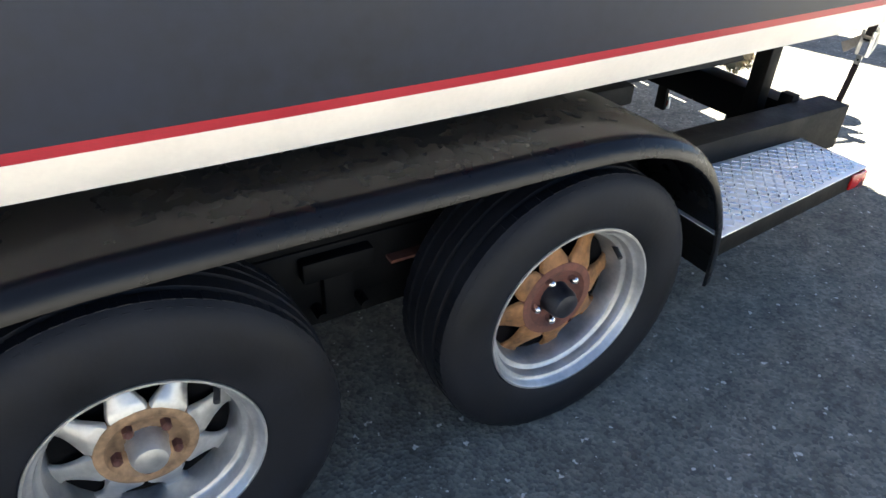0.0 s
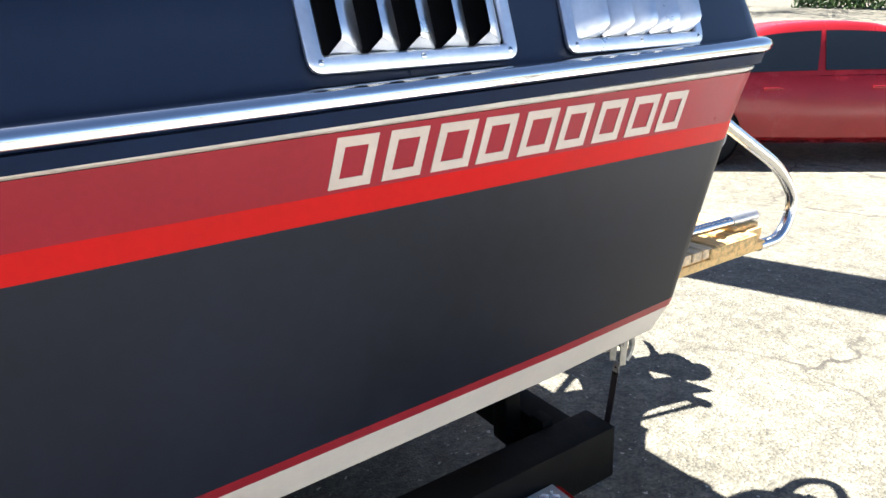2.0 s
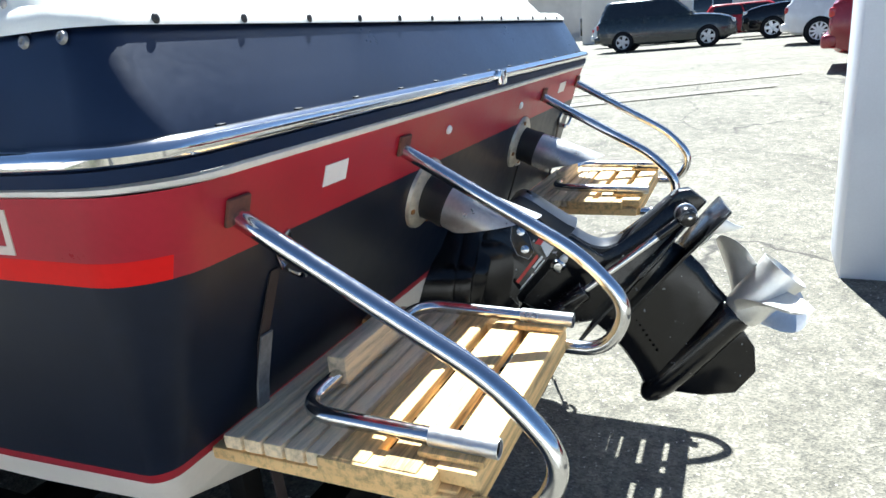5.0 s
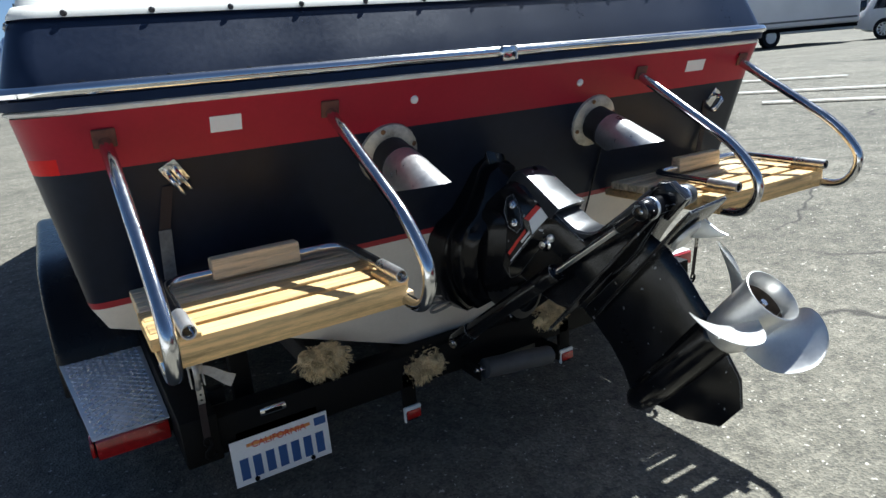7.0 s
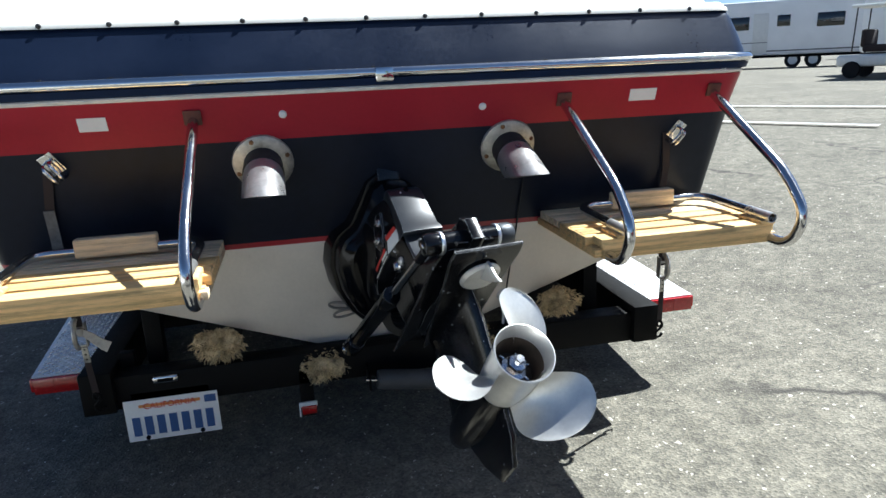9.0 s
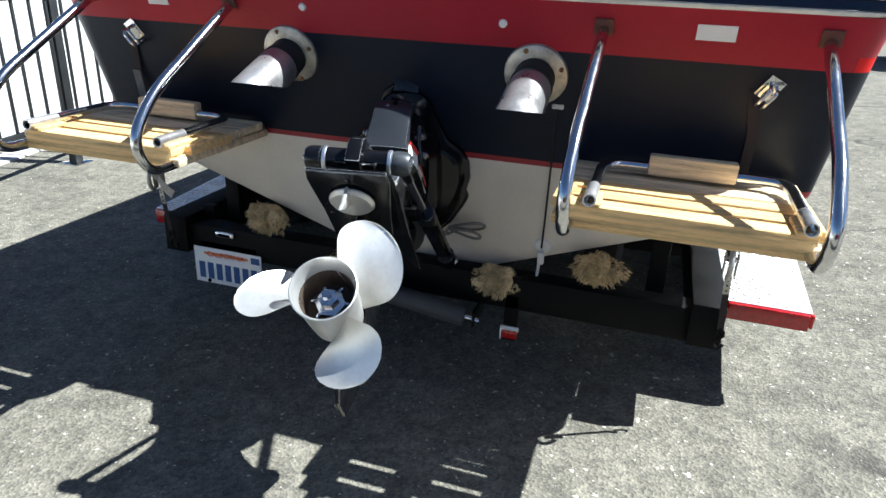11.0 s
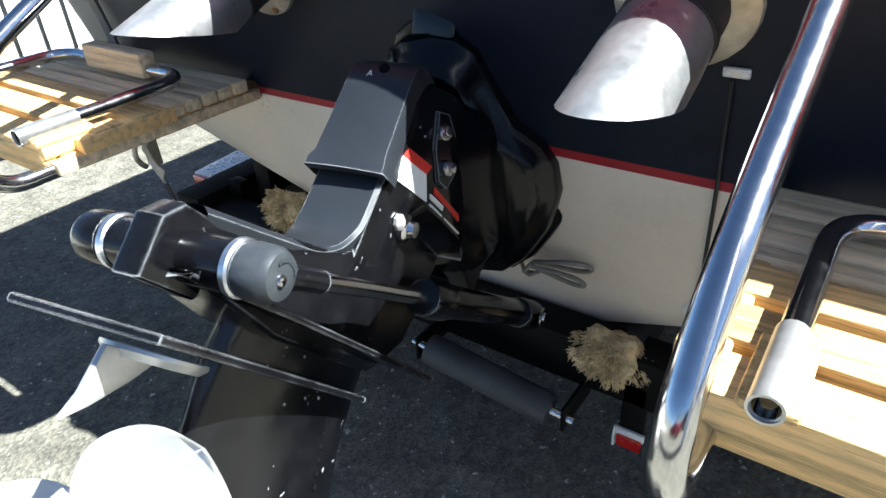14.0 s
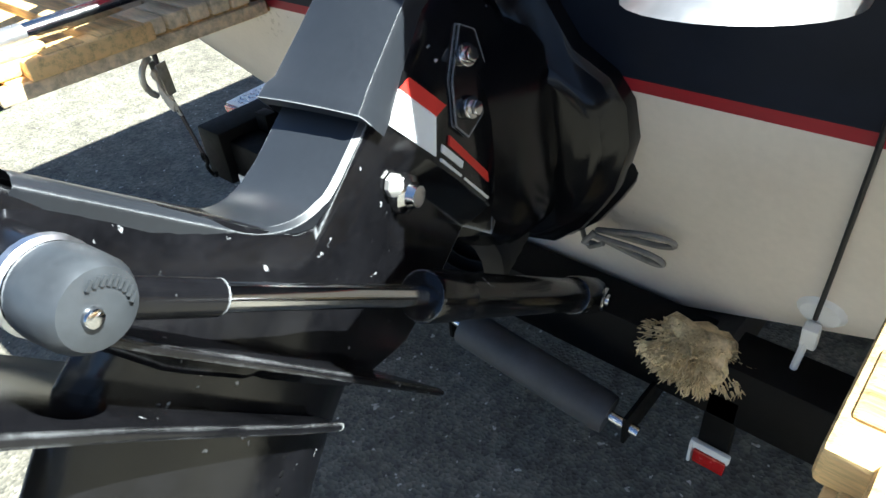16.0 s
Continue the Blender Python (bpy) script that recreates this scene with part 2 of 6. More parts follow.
def solid(name, bm, material, label, category, group="", kind="", smooth=True):
    """A top-level thing of one mesh, with its origin at its lowest middle."""
    vs = [v.co for v in bm.verts]
    c = Vector(((min(v.x for v in vs) + max(v.x for v in vs)) / 2, (min(v.y for v in vs) + max(v.y for v in vs)) / 2, min(v.z for v in vs)))
    bm.transform(Matrix.Translation(-c))
    ob = part(name, bm, material, None, "", smooth)
    ob.location = c
    return tagged(ob, label, category, group, kind)


def B():
    return bmesh.new()


def box(bm, c, s, bev=0.0, m=None, seg=2):
    r = bmesh.ops.create_cube(bm, size=1, matrix=(m or Matrix.Identity(4)) @ Matrix.Translation(c) @ Matrix.Diagonal((*s, 1)))
    if bev:
        es = {e for v in r["verts"] for e in v.link_edges}
        bmesh.ops.bevel(bm, geom=list(es), offset=bev, segments=seg, affect='EDGES', profile=.5)
    return bm


def prism(bm, pts, a, b, axis="x", bev=0.0, m=None):
    """A polygon (p, q) pushed from a to b along an axis. axis x: (y, z); y: (x, z); z: (x, y)."""
    f = {"x": lambda p, q, h: (h, p, q), "y": lambda p, q, h: (p, h, q), "z": lambda p, q, h: (p, q, h)}[axis]
    mm = m or Matrix.Identity(4)
    A = [bm.verts.new(mm @ Vector(f(p, q, a))) for p, q in pts]
    Bv = [bm.verts.new(mm @ Vector(f(p, q, b))) for p, q in pts]
    n = len(pts)
    fs = [bm.faces.new(A), bm.faces.new(Bv[::-1])]
    fs += [bm.faces.new((A[i], A[(i + 1) % n], Bv[(i + 1) % n], Bv[i])) for i in range(n)]
    if bev:
        bmesh.ops.recalc_face_normals(bm, faces=fs)
        bmesh.ops.bevel(bm, geom=list({e for fc in fs[:2] for e in fc.edges}), offset=bev, segments=2, affect='EDGES', profile=.5)
    return bm


def rod(bm, p, q, r, n=16, r2=None, bev=0.0):
    p, q = Vector(p), Vector(q)
    d = q - p
    m = Matrix.Translation((p + q) / 2) @ d.to_track_quat('Z', 'Y').to_matrix().to_4x4()
    res = bmesh.ops.create_cone(bm, cap_ends=True, segments=n, radius1=r, radius2=r if r2 is None else r2, depth=d.length, matrix=m)
    if bev:
        es = [e for e in {e for v in res["verts"] for e in v.link_edges} if sorted(len(f.verts) for f in e.link_faces)[-1] > 4]
        bmesh.ops.bevel(bm, geom=es, offset=bev, segments=2, affect='EDGES', profile=.5)
    return bm


def ball(bm, c, r, n=10, squash=(1, 1, 1), m=None):
    bmesh.ops.create_uvsphere(bm, u_segments=n, v_segments=max(5, n // 2), radius=r, matrix=(m or Matrix.Identity(4)) @ Matrix.Translation(c) @ Matrix.Diagonal((*squash, 1)))
    return bm


def bend(pts, r=.1, n=6):
    """Rounds the corners of a line of points."""
    pts = [Vector(p) for p in pts]
    out = [pts[0]]
    for a, b, c in zip(pts, pts[1:], pts[2:]):
        u, v = (a - b), (c - b)
        k = min(r, u.length * .49, v.length * .49)
        s, e = b + u.normalized() * k, b + v.normalized() * k
        for i in range(n + 1):
            t = i / n
            out.append((1 - t) ** 2 * s + 2 * t * (1 - t) * b + t * t * e)
    out.append(pts[-1])
    return out


def tube(bm, pts, r, n=12, cap=True, hollow=0.0):
    """A round bar or pipe along points."""
    pts = [Vector(p) for p in pts]
    rings = []
    up = Vector((0, 0, 1)) if abs((pts[1] - pts[0]).normalized().z) < .9 else Vector((1, 0, 0))
    for i, p in enumerate(pts):
        d = (pts[min(i + 1, len(pts) - 1)] - pts[max(i - 1, 0)]).normalized()
        s = d.cross(up).normalized()
        up = s.cross(d).normalized()
        rings.append([bm.verts.new(p + r * (math.cos(a) * s + math.sin(a) * up)) for a in (2 * math.pi * k / n for k in range(n))])
    for A, C in zip(rings, rings[1:]):
        for k in range(n):
            bm.faces.new((A[k], A[(k + 1) % n], C[(k + 1) % n], C[k]))
    for ring, q, dr in ((rings[0], pts[0], pts[1] - pts[0]), (rings[-1], pts[-1], pts[-2] - pts[-1])):
        if hollow:
            inner = [bm.verts.new(q + (v.co - q) * (1 - hollow)) for v in ring]
            deep = [bm.verts.new(v.co + dr.normalized() * r * 3) for v in inner]
            for k in range(n):
                bm.faces.new((ring[k], ring[(k + 1) % n], inner[(k + 1) % n], inner[k]))
                bm.faces.new((inner[k], inner[(k + 1) % n], deep[(k + 1) % n], deep[k]))
            bm.faces.new(deep)
        elif cap:
            bm.faces.new(ring)
    return bm


def lathe(bm, prof, n=32, m=None, close=False):
    """Turns (radius, height) about z."""
    mm = m or Matrix.Identity(4)
    rings = []
    for r, h in prof:
        rings.append([bm.verts.new(mm @ Vector((r * math.cos(a), r * math.sin(a), h))) for a in (2 * math.pi * k / n for k in range(n))] if r > 1e-6 else [bm.verts.new(mm @ Vector((0, 0, h)))])
    pairs = list(zip(rings, rings[1:])) + ([(rings[-1], rings[0])] if close else [])
    for A, C in pairs:
        for k in range(n):
            q = [A[k % len(A)], A[(k + 1) % len(A)], C[(k + 1) % len(C)], C[k % len(C)]]
            q = [v for i, v in enumerate(q) if v not in q[:i]]
            if len(q) > 2:
                bm.faces.new(q)
    return bm


def strip(bm, loops, closed=False):
    """Faces between successive lines of points of the same length."""
    R = [[bm.verts.new(p) for p in l] for l in loops]
    for a, c in zip(R, R[1:]):
        n = len(a)
        for i in range(n if closed else n - 1):
            j = (i + 1) % n
            q = [a[i], a[j], c[j], c[i]]
            if (q[0].co - q[1].co).length + (q[3].co - q[2].co).length > 1e-6:
                bm.faces.new(q)
    return R


def axis_m(o, z, x=None):
    """A frame at o with its z along z."""
    z = Vector(z).normalized()
    x = Vector(x if x else ((1, 0, 0) if abs(z.x) < .9 else (0, 1, 0)))
    y = z.cross(x).normalized()
    x = y.cross(z).normalized()
    m = Matrix((x, y, z)).transposed().to_4x4()
    m.translation = o
    return m


def ground_z(x, y):
    """The lot rises beside the boat and levels out; the street behind the fence lies higher."""
    s = .97 * x + .25 * y - 1.6
    s = s if s > 8 else math.log(1 + math.exp(s * 2)) / 2
    return .71 * (1 - math.exp(-s / 5.2)) + .07 * max(0.0, min(28.0, -y - 8))


def ground_turn(x, y, heading):
    """Turn of a thing whose local y looks along heading (degrees from +x) and that stands on the slope."""
    e = .05
    n = Vector((-(ground_z(x + e, y) - ground_z(x - e, y)) / (2 * e), -(ground_z(x, y + e) - ground_z(x, y - e)) / (2 * e), 1)).normalized()
    f = Vector((math.cos(radians(heading)), math.sin(radians(heading)), 0))
    f = (f - n * f.dot(n)).normalized()
    return Matrix((f.cross(n), f, n)).transposed().to_4x4()


# ---- ground ----
def build_ground():
    bm = B()
    xs = [-300, -60, -20, -8, -4, 0, .5, 1, 1.5, 2, 2.5, 3, 3.5, 4, 4.5, 5, 5.5, 6, 7, 8, 9, 10, 12, 14, 17, 20, 25, 30, 60, 120, 300]
    ys = [-300, -60, -44, -36, -28, -24, -20, -17, -14, -11, -8, -6, -5, -4, -3, -2, -1, 0, 1, 2, 3, 4, 6, 8, 12, 20, 40, 80, 300]
    R = [[bm.verts.new((x, y, min(ground_z(x, y), 3.0))) for x in xs] for y in ys]
    for a, c in zip(R, R[1:]):
        for i in range(len(xs) - 1):
            bm.faces.new((a[i], a[i + 1], c[i + 1], c[i]))
    ob = part("ground", bm, ground_material(), None)
    tagged(ob, "worn grey asphalt lot with pale stone chips and cracks", "ground", kind="structure")
    return ob


build_ground()


# ---- boat hull ----
BOW = 6.4


def transom_y(z):
    return -.102 - .345 * (z - 1.279)


def plan(z, w, ys, r=None, bow=BOW):
    """One level of the hull, seen from above: round the stern, along the side, to the bow and back."""
    # the corner is sharp at the chine and rounder towards the deck
    r = r or .03 + .085 * max(0.0, min(1.0, (z - .80) / .45))
    half = [(0.0, ys), (.25 * w, ys), (.5 * w, ys), (.75 * w, ys)]
    for k in range(7):
        a = -math.pi / 2 + k * math.pi / 12
        half.append((w - r + r * math.cos(a), ys + r + r * math.sin(a)))
    y0 = ys + r
    flare = max(0.0, min(1.0, (1.25 - z) / .37))
    for y in (.4, .8, 1.2, 1.6, 2.0, 2.5, 3.0, 3.5, 4.0, 4.5, 5.0, 5.5, 5.9, 6.2):
        k = max(0.0, (y - 2.2) / (bow - 2.2))
        half.append(((w + .038 * flare * max(0, min(1, (y - .1) / 1.7))) * max(.02, 1 - k ** 2.3), max(y, y0 + .01)))
    half.append((.012, bow))
    def drop(y):
        k = max(0, min(1, (y + .05) / .3)), max(0, min(1, (y - .1) / 1.4))
        if z > 1.252:
            # the rail falls a little towards the bow
            top = .140 * (z - 1.252) if z < 1.345 else (.013 if z < 1.361 else (.020 if z < 1.43 else 0.0))
            return top * max(0.0, min(1.6, y))
        return .020 * k[0] + .010 * k[1] if z < .81 else (.014 * k[0] + .009 * k[1] if z < .9 else 0.0)

    return [Vector((x, y, z - drop(y))) for x, y in half] + [Vector((-x, y, z - drop(y))) for x, y in half[:0:-1]]


boat = thing("motorboat", (0, 2.6, .36), "black, red and cream fibreglass motorboat resting on its trailer", "boat")
LEVELS = [(.80, 1.165), (.862, 1.196), (.880, 1.2), (1.216, 1.245), (1.252, 1.249), (1.345, 1.262)]
for (za, wa), (zb, wb), nm, mt in zip(LEVELS, LEVELS[1:], ("hull_chine", "hull_stripe", "hull_side", "bright_stripe", "red_band"),
                                      (M_white_gel, M_red_dark, M_black_gel, M_red_bright, M_red_gel)):
    bm = B()
    n = 5 if nm in ("hull_side", "red_band") else 2
    strip(bm, [plan(za + (zb - za) * k / (n - 1), wa + (wb - wa) * k / (n - 1), transom_y(za + (zb - za) * k / (n - 1))) for k in range(n)], True)
    if nm == "bright_stripe":
        # the brighter stripe ends at the corner: the transom is one dull red
        bm.faces.index_update()
        far = [f for f in bm.faces if f.calc_center_median().y < transom_y(za) + .006]
        keep = bm.copy()
        keep.faces.ensure_lookup_table()
        bmesh.ops.delete(keep, geom=[keep.faces[i] for i in {f.index for f in bm.faces} - {f.index for f in far}], context='FACES')
        bmesh.ops.delete(bm, geom=far, context='FACES')
        part("transom_band", keep, M_red_gel, boat)
    part(nm, bm, mt, boat)
# V bottom
bm = B()
top = plan(.80, 1.165, transom_y(.80))
low = []
for v in top:
    rise = max(0.0, (v.y - 3.2) / (BOW - 3.2)) ** 2
    low.append(Vector((v.x * .1, v.y + (transom_y(.37) - transom_y(.80)) * (1 if v.y < .3 else max(0, 1 - (v.y - .3) / 2)), .37 + .43 * rise)))
R = strip(bm, [top, [a.lerp(b, .5) for a, b in zip(top, low)], low], True)
bm.faces.new(R[-1])
part("hull_bottom", bm, M_white_gel, boat)
# mouldings, rub rail and deck cap
for nm, mt, lv in (
    ("moulding", M_mould, [(1.346, 1.262, 0), (1.350, 1.271, -.004), (1.356, 1.273, -.005), (1.360, 1.266, -.002)]),
    ("rail_base", M_navy_insert, [(1.360, 1.268, -.002), (1.362, 1.284, -.008), (1.381, 1.290, -.010), (1.382, 1.272, -.002)]),
    ("rub_rail", M_polish, [(1.382, 1.274, -.002), (1.383, 1.292, -.010), (1.388, 1.299, -.015), (1.397, 1.301, -.017), (1.405, 1.298, -.014), (1.410, 1.290, -.009), (1.412, 1.270, .0)]),
):
    bm = B()
    strip(bm, [plan(z, w, transom_y(1.36) + dy, .14) for z, w, dy in lv], True)
    part(nm, bm, mt, boat)
bm = B()
strip(bm, [plan(z, w, y, r) for z, w, y, r in ((1.400, 1.270, -.118, .10), (1.416, 1.262, -.112, .085), (1.47, 1.245, -.082, .065), (1.53, 1.226, -.050, .055), (1.548, 1.216, -.040, .055), (1.556, 1.200, -.022, .05), (1.556, 1.1, .1, .05))], True)
part("deck_cap", bm, M_navy_gel, boat)
# clamp over the rail's joint
bm = B()
box(bm, (0, -.146, 1.391), (.055, .022, .042), .006)
part("rail_joint", bm, M_polish, boat)

# vents in the cap's side
vent_n = Vector((-.951, 0, .308))
for yc, way in ((.718, -1), (.289, 1)):
    m = axis_m(Vector((-1.2475, yc, 1.466)), vent_n, (0, -1, 0))
    mw = m @ Matrix.Diagonal((way, 1, 1, 1))

    def ring_loop(hx, hy, r, h):
        out = []
        for cx, cy, a0 in ((hx - r, hy - r, 0), (-hx + r, hy - r, 90), (-hx + r, -hy + r, 180), (hx - r, -hy + r, 270)):
            for k in range(5):
                a = radians(a0 + k * 22.5)
                out.append(m @ Vector((cx + r * math.cos(a), cy + r * math.sin(a), h)))
        return out

    bm = B()
    strip(bm, [ring_loop(.164, .062, .018, .0), ring_loop(.164, .062, .018, .006), ring_loop(.160, .058, .015, .009), ring_loop(.145, .043, .005, .009), ring_loop(.142, .040, .003, .006), ring_loop(.142, .040, .003, .001)], True)
    vent = part("vent", bm, M_alu, boat, "aluminium louvred engine vent")
    # near-black sheet that paints the shade inside the louvers' mouths
    bm = B()
    box(bm, (0, 0, .0015), (.284, .080, .001), m=m)
    part("vent_back", bm, M_darkgap, vent)
    for i in range(5):
        x0 = -.140 + i * .056
        bm = B()
        rows = []
        for k in range(6):
            t = k / 5
            x = x0 + t * .042
            h = .002 + .036 * math.sin(t * 1.5)
            rows.append([mw @ Vector((x, s * (.0395 - .010 * t * t), h - (.004 if abs(s) > .9 else 0))) for s in (-1, -.8, -.3, .3, .8, 1)])
        strip(bm, rows)
        # cheeks close the scoop above and below
        for s in (-1, 1):
            edge = [bm.verts.new(r[0 if s < 0 else -1]) for r in rows] + [bm.verts.new(mw @ Vector((x0 + .050, s * .0395, .001)))]
            bm.faces.new(edge)
        part("louver", bm, M_alu, vent)
    for sx in (-.148, 0, .148):
        for sy in (-.049, .049):
            bm = B()
            ball(bm, (sx, sy, .009), .0042, 8, (1, 1, .5), m)
            part("screw", bm, M_steel, vent)

# slanted maker's mark on the red band, as plain shapes
for i in range(9):
    y0 = .866 - i * .0806
    wdt = .062 if i not in (2, 4, 7) else .066
    h0, h1, sl, st = 1.258, 1.327, .017, .0135
    out = [(y0, h0), (y0 - wdt, h0), (y0 - wdt - sl, h1), (y0 - sl, h1)]
    inn = [(y0 - st - .003, h0 + st), (y0 - wdt + st - .003, h0 + st), (y0 - wdt - sl + st + .003, h1 - st), (y0 - sl - st + .003, h1 - st)]

    def on_side(p, d):
        return Vector((-(1.249 + (p[1] - 1.252) * .14) - d, p[0], p[1]))

    bm = B()
    strip(bm, [[on_side(p, .0) for p in out], [on_side(p, .0018) for p in out], [on_side(p, .0018) for p in inn], [on_side(p, .0) for p in inn]], True)
    part("letter_shape", bm, M_letter, boat, smooth=False)
bm = B()
box(bm, (-1.2045, 1.312, .876), (.003, .022, .004), m=None)
part("chip", bm, M_letter, boat, "pale chip in the gelcoat")

# transom fittings
M_flange = mat("stained_steel_flange", (.46, .43, .37), .4, .6, var=.45, scale=22, rvar=.12)
TN = Vector((0, -1, -.345)).normalized()


def on_transom(x, z, d=0.0):
    return Vector((x, transom_y(z), z)) + TN * d


def tm(x, z, d=0.0):
    return axis_m(on_transom(x, z, d), TN, (1, 0, 0))


for x, z, w in ((-.822, 1.289, .075), (.857, 1.290, .095)):
    bm = B()
    box(bm, (0, 0, .001), (w, .040, .002), m=tm(x, z))
    part("sticker", bm, M_sticker, boat, "blank white sticker")
for x, z in ((-.303, 1.290), (.309, 1.280)):
    bm = B()
    lathe(bm, [(0, .008), (.008, .007), (.012, .003), (.012, 0)], 12, tm(x, z))
    part("drain_fitting", bm, M_plastic_w, boat)
for s in (-1, 1):
    xe, ze = (.404 if s > 0 else -.376), 1.146
    m = tm(xe, ze)
    bm = B()
    lathe(bm, [(.052, .018), (.075, .016), (.090, .008), (.092, 0)], 28, m)
    exh = part("exhaust_flange", bm, M_flange, boat, "stained steel exhaust outlet")
    d = Vector((0, -.930, -.367)).normalized()
    fm = axis_m(on_transom(xe, ze, .0), d, (1, 0, 0))
    bm = B()
    lathe(bm, [(.058, .0), (.058, .05), (.061, .065), (.061, .078), (.056, .080)], 28, fm)
    part("exhaust_collar", bm, M_rubber_black, exh)
    bm = B()
    n = 28
    prof = ((.056, .06, 0), (.060, .10, .0), (.061, .13, .35), (.061, .200, 1.60), (.0595, .2005, 1.60), (.058, .190, 1.55), (.054, .09, 0))
    up = 1 if (fm.to_3x3() @ Vector((0, 1, 0))).z > 0 else -1
    rings = [[fm @ Vector((rr * math.cos(a), rr * math.sin(a), ln + sh * rr * math.sin(a) * up)) for a in (2 * math.pi * k / n for k in range(n))] for rr, ln, sh in prof]
    strip(bm, rings, True)
    part("exhaust_tip", bm, M_exh, exh, "bright slash-cut exhaust tip")
    for a in (20, 110, 200, 290):
        bm = B()
        ball(bm, (.078 * math.cos(radians(a)), .078 * math.sin(radians(a)), .014), .008, 8, (1, 1, .6), m)
        part("bolt", bm, M_rust, exh)
# eye cleats with a hasp
for x, z, rot in ((-.955, 1.185, 30), (1.012, 1.163, -32)):
    m = tm(x, z) @ pose(0, 0, 0, 0, 0, rot)
    bm = B()
    box(bm, (0, 0, .003), (.045, .065, .006), .002, m)
    eye = part("tie_down_eye", bm, M_steel, boat)
    bm = B()
    tube(bm, bend([m @ Vector(p) for p in ((-.010, .012, .004), (-.010, .012, .045), (-.010, -.045, .045), (-.010, -.045, .004))], .02), .005, 8)
    tube(bm, bend([m @ Vector(p) for p in ((.010, .012, .004), (.010, .012, .040), (.010, -.045, .040), (.010, -.045, .004))], .02), .005, 8)
    part("eye_loop", bm, M_steel, eye)
# cable from a clip down the transom to a pick-up
bm = B()
box(bm, (0, 0, .003), (.034, .014, .006), .002, tm(.472, 1.058))
ball(bm, (-.011, 0, .006), .006, 8, (1, 1, .7), tm(.472, 1.058))
ball(bm, (.011, 0, .006), .006, 8, (1, 1, .7), tm(.472, 1.058))
part("cable_clip", bm, M_plastic_w, boat)
bm = B()
tube(bm, [on_transom(.468, 1.05, .008), on_transom(.462, .86, .010), on_transom(.452, .66, .012), on_transom(.446, .555, .016)], .0033, 8)
part("cable", bm, M_rubber_black, boat)
bm = B()
lathe(bm, [(0, .009), (.026, .008), (.034, .0)], 16, tm(.449, .555))
box(bm, (0, -.040, .020), (.022, .052, .018), .004, tm(.446, .555))
rod(bm, on_transom(.443, .51, .022), on_transom(.438, .445, .045), .0055, 8)
part("pickup_sensor", bm, M_plastic_w, boat)

# ---- boat cover ----
cover = thing("boat_cover", (0, 2.6, 1.556), "taut beige canvas boat cover fastened with snaps", "boat cover")
bm = B()
ls = [plan(z, w, y, .06, b) for z, w, y, b in ((1.549, 1.222, -.047, 6.41), (1.560, 1.219, -.044, 6.40), (1.578, 1.208, -.022, 6.38), (1.584, 1.200, .052, 6.34), (1.648, 1.180, .108, 6.25), (1.675, 1.10, .28, 6.0), (1.70, .7, .9, 5.4), (1.74, .25, 1.6, 4.4))]
R = strip(bm, ls, True)
bm.faces.new(R[-1])
part("canvas", bm, M_canvas, cover)
for y in (-.006, .065):
    bm = B()
    lathe(bm, [(0, .002), (.0035, .002), (.0045, .0045), (.007, .0045), (.009, .0)], 16, axis_m(Vector((-1.2235, y, 1.538)), (-.95, 0, .3)))
    part("snap", bm, M_snap, cover)
for y in (.122, .203, .376, .548, .722, .893, 1.07, 1.25, 1.43, 1.61, 1.8, 2.0, 2.2):
    bm = B()
    ball(bm, (-1.199, y, 1.591), .0075, 10, (.3, 1, 1))
    part("snap", bm, M_snap, cover)
for k in range(13):
    bm = B()
    ball(bm, (-1.11 + k * .18, -.046, 1.557), .0075, 8, (1, .45, 1))
    part("snap", bm, M_snap_dark, cover)
    # dark box on the rail, standing in for a snap's reflection in it
    bm = B()
    box(bm, (-1.11 + k * .18, -.124, 1.4125), (.012, .010, .004), .001)
    part("rail_screw", bm, M_rubber_black, boat)


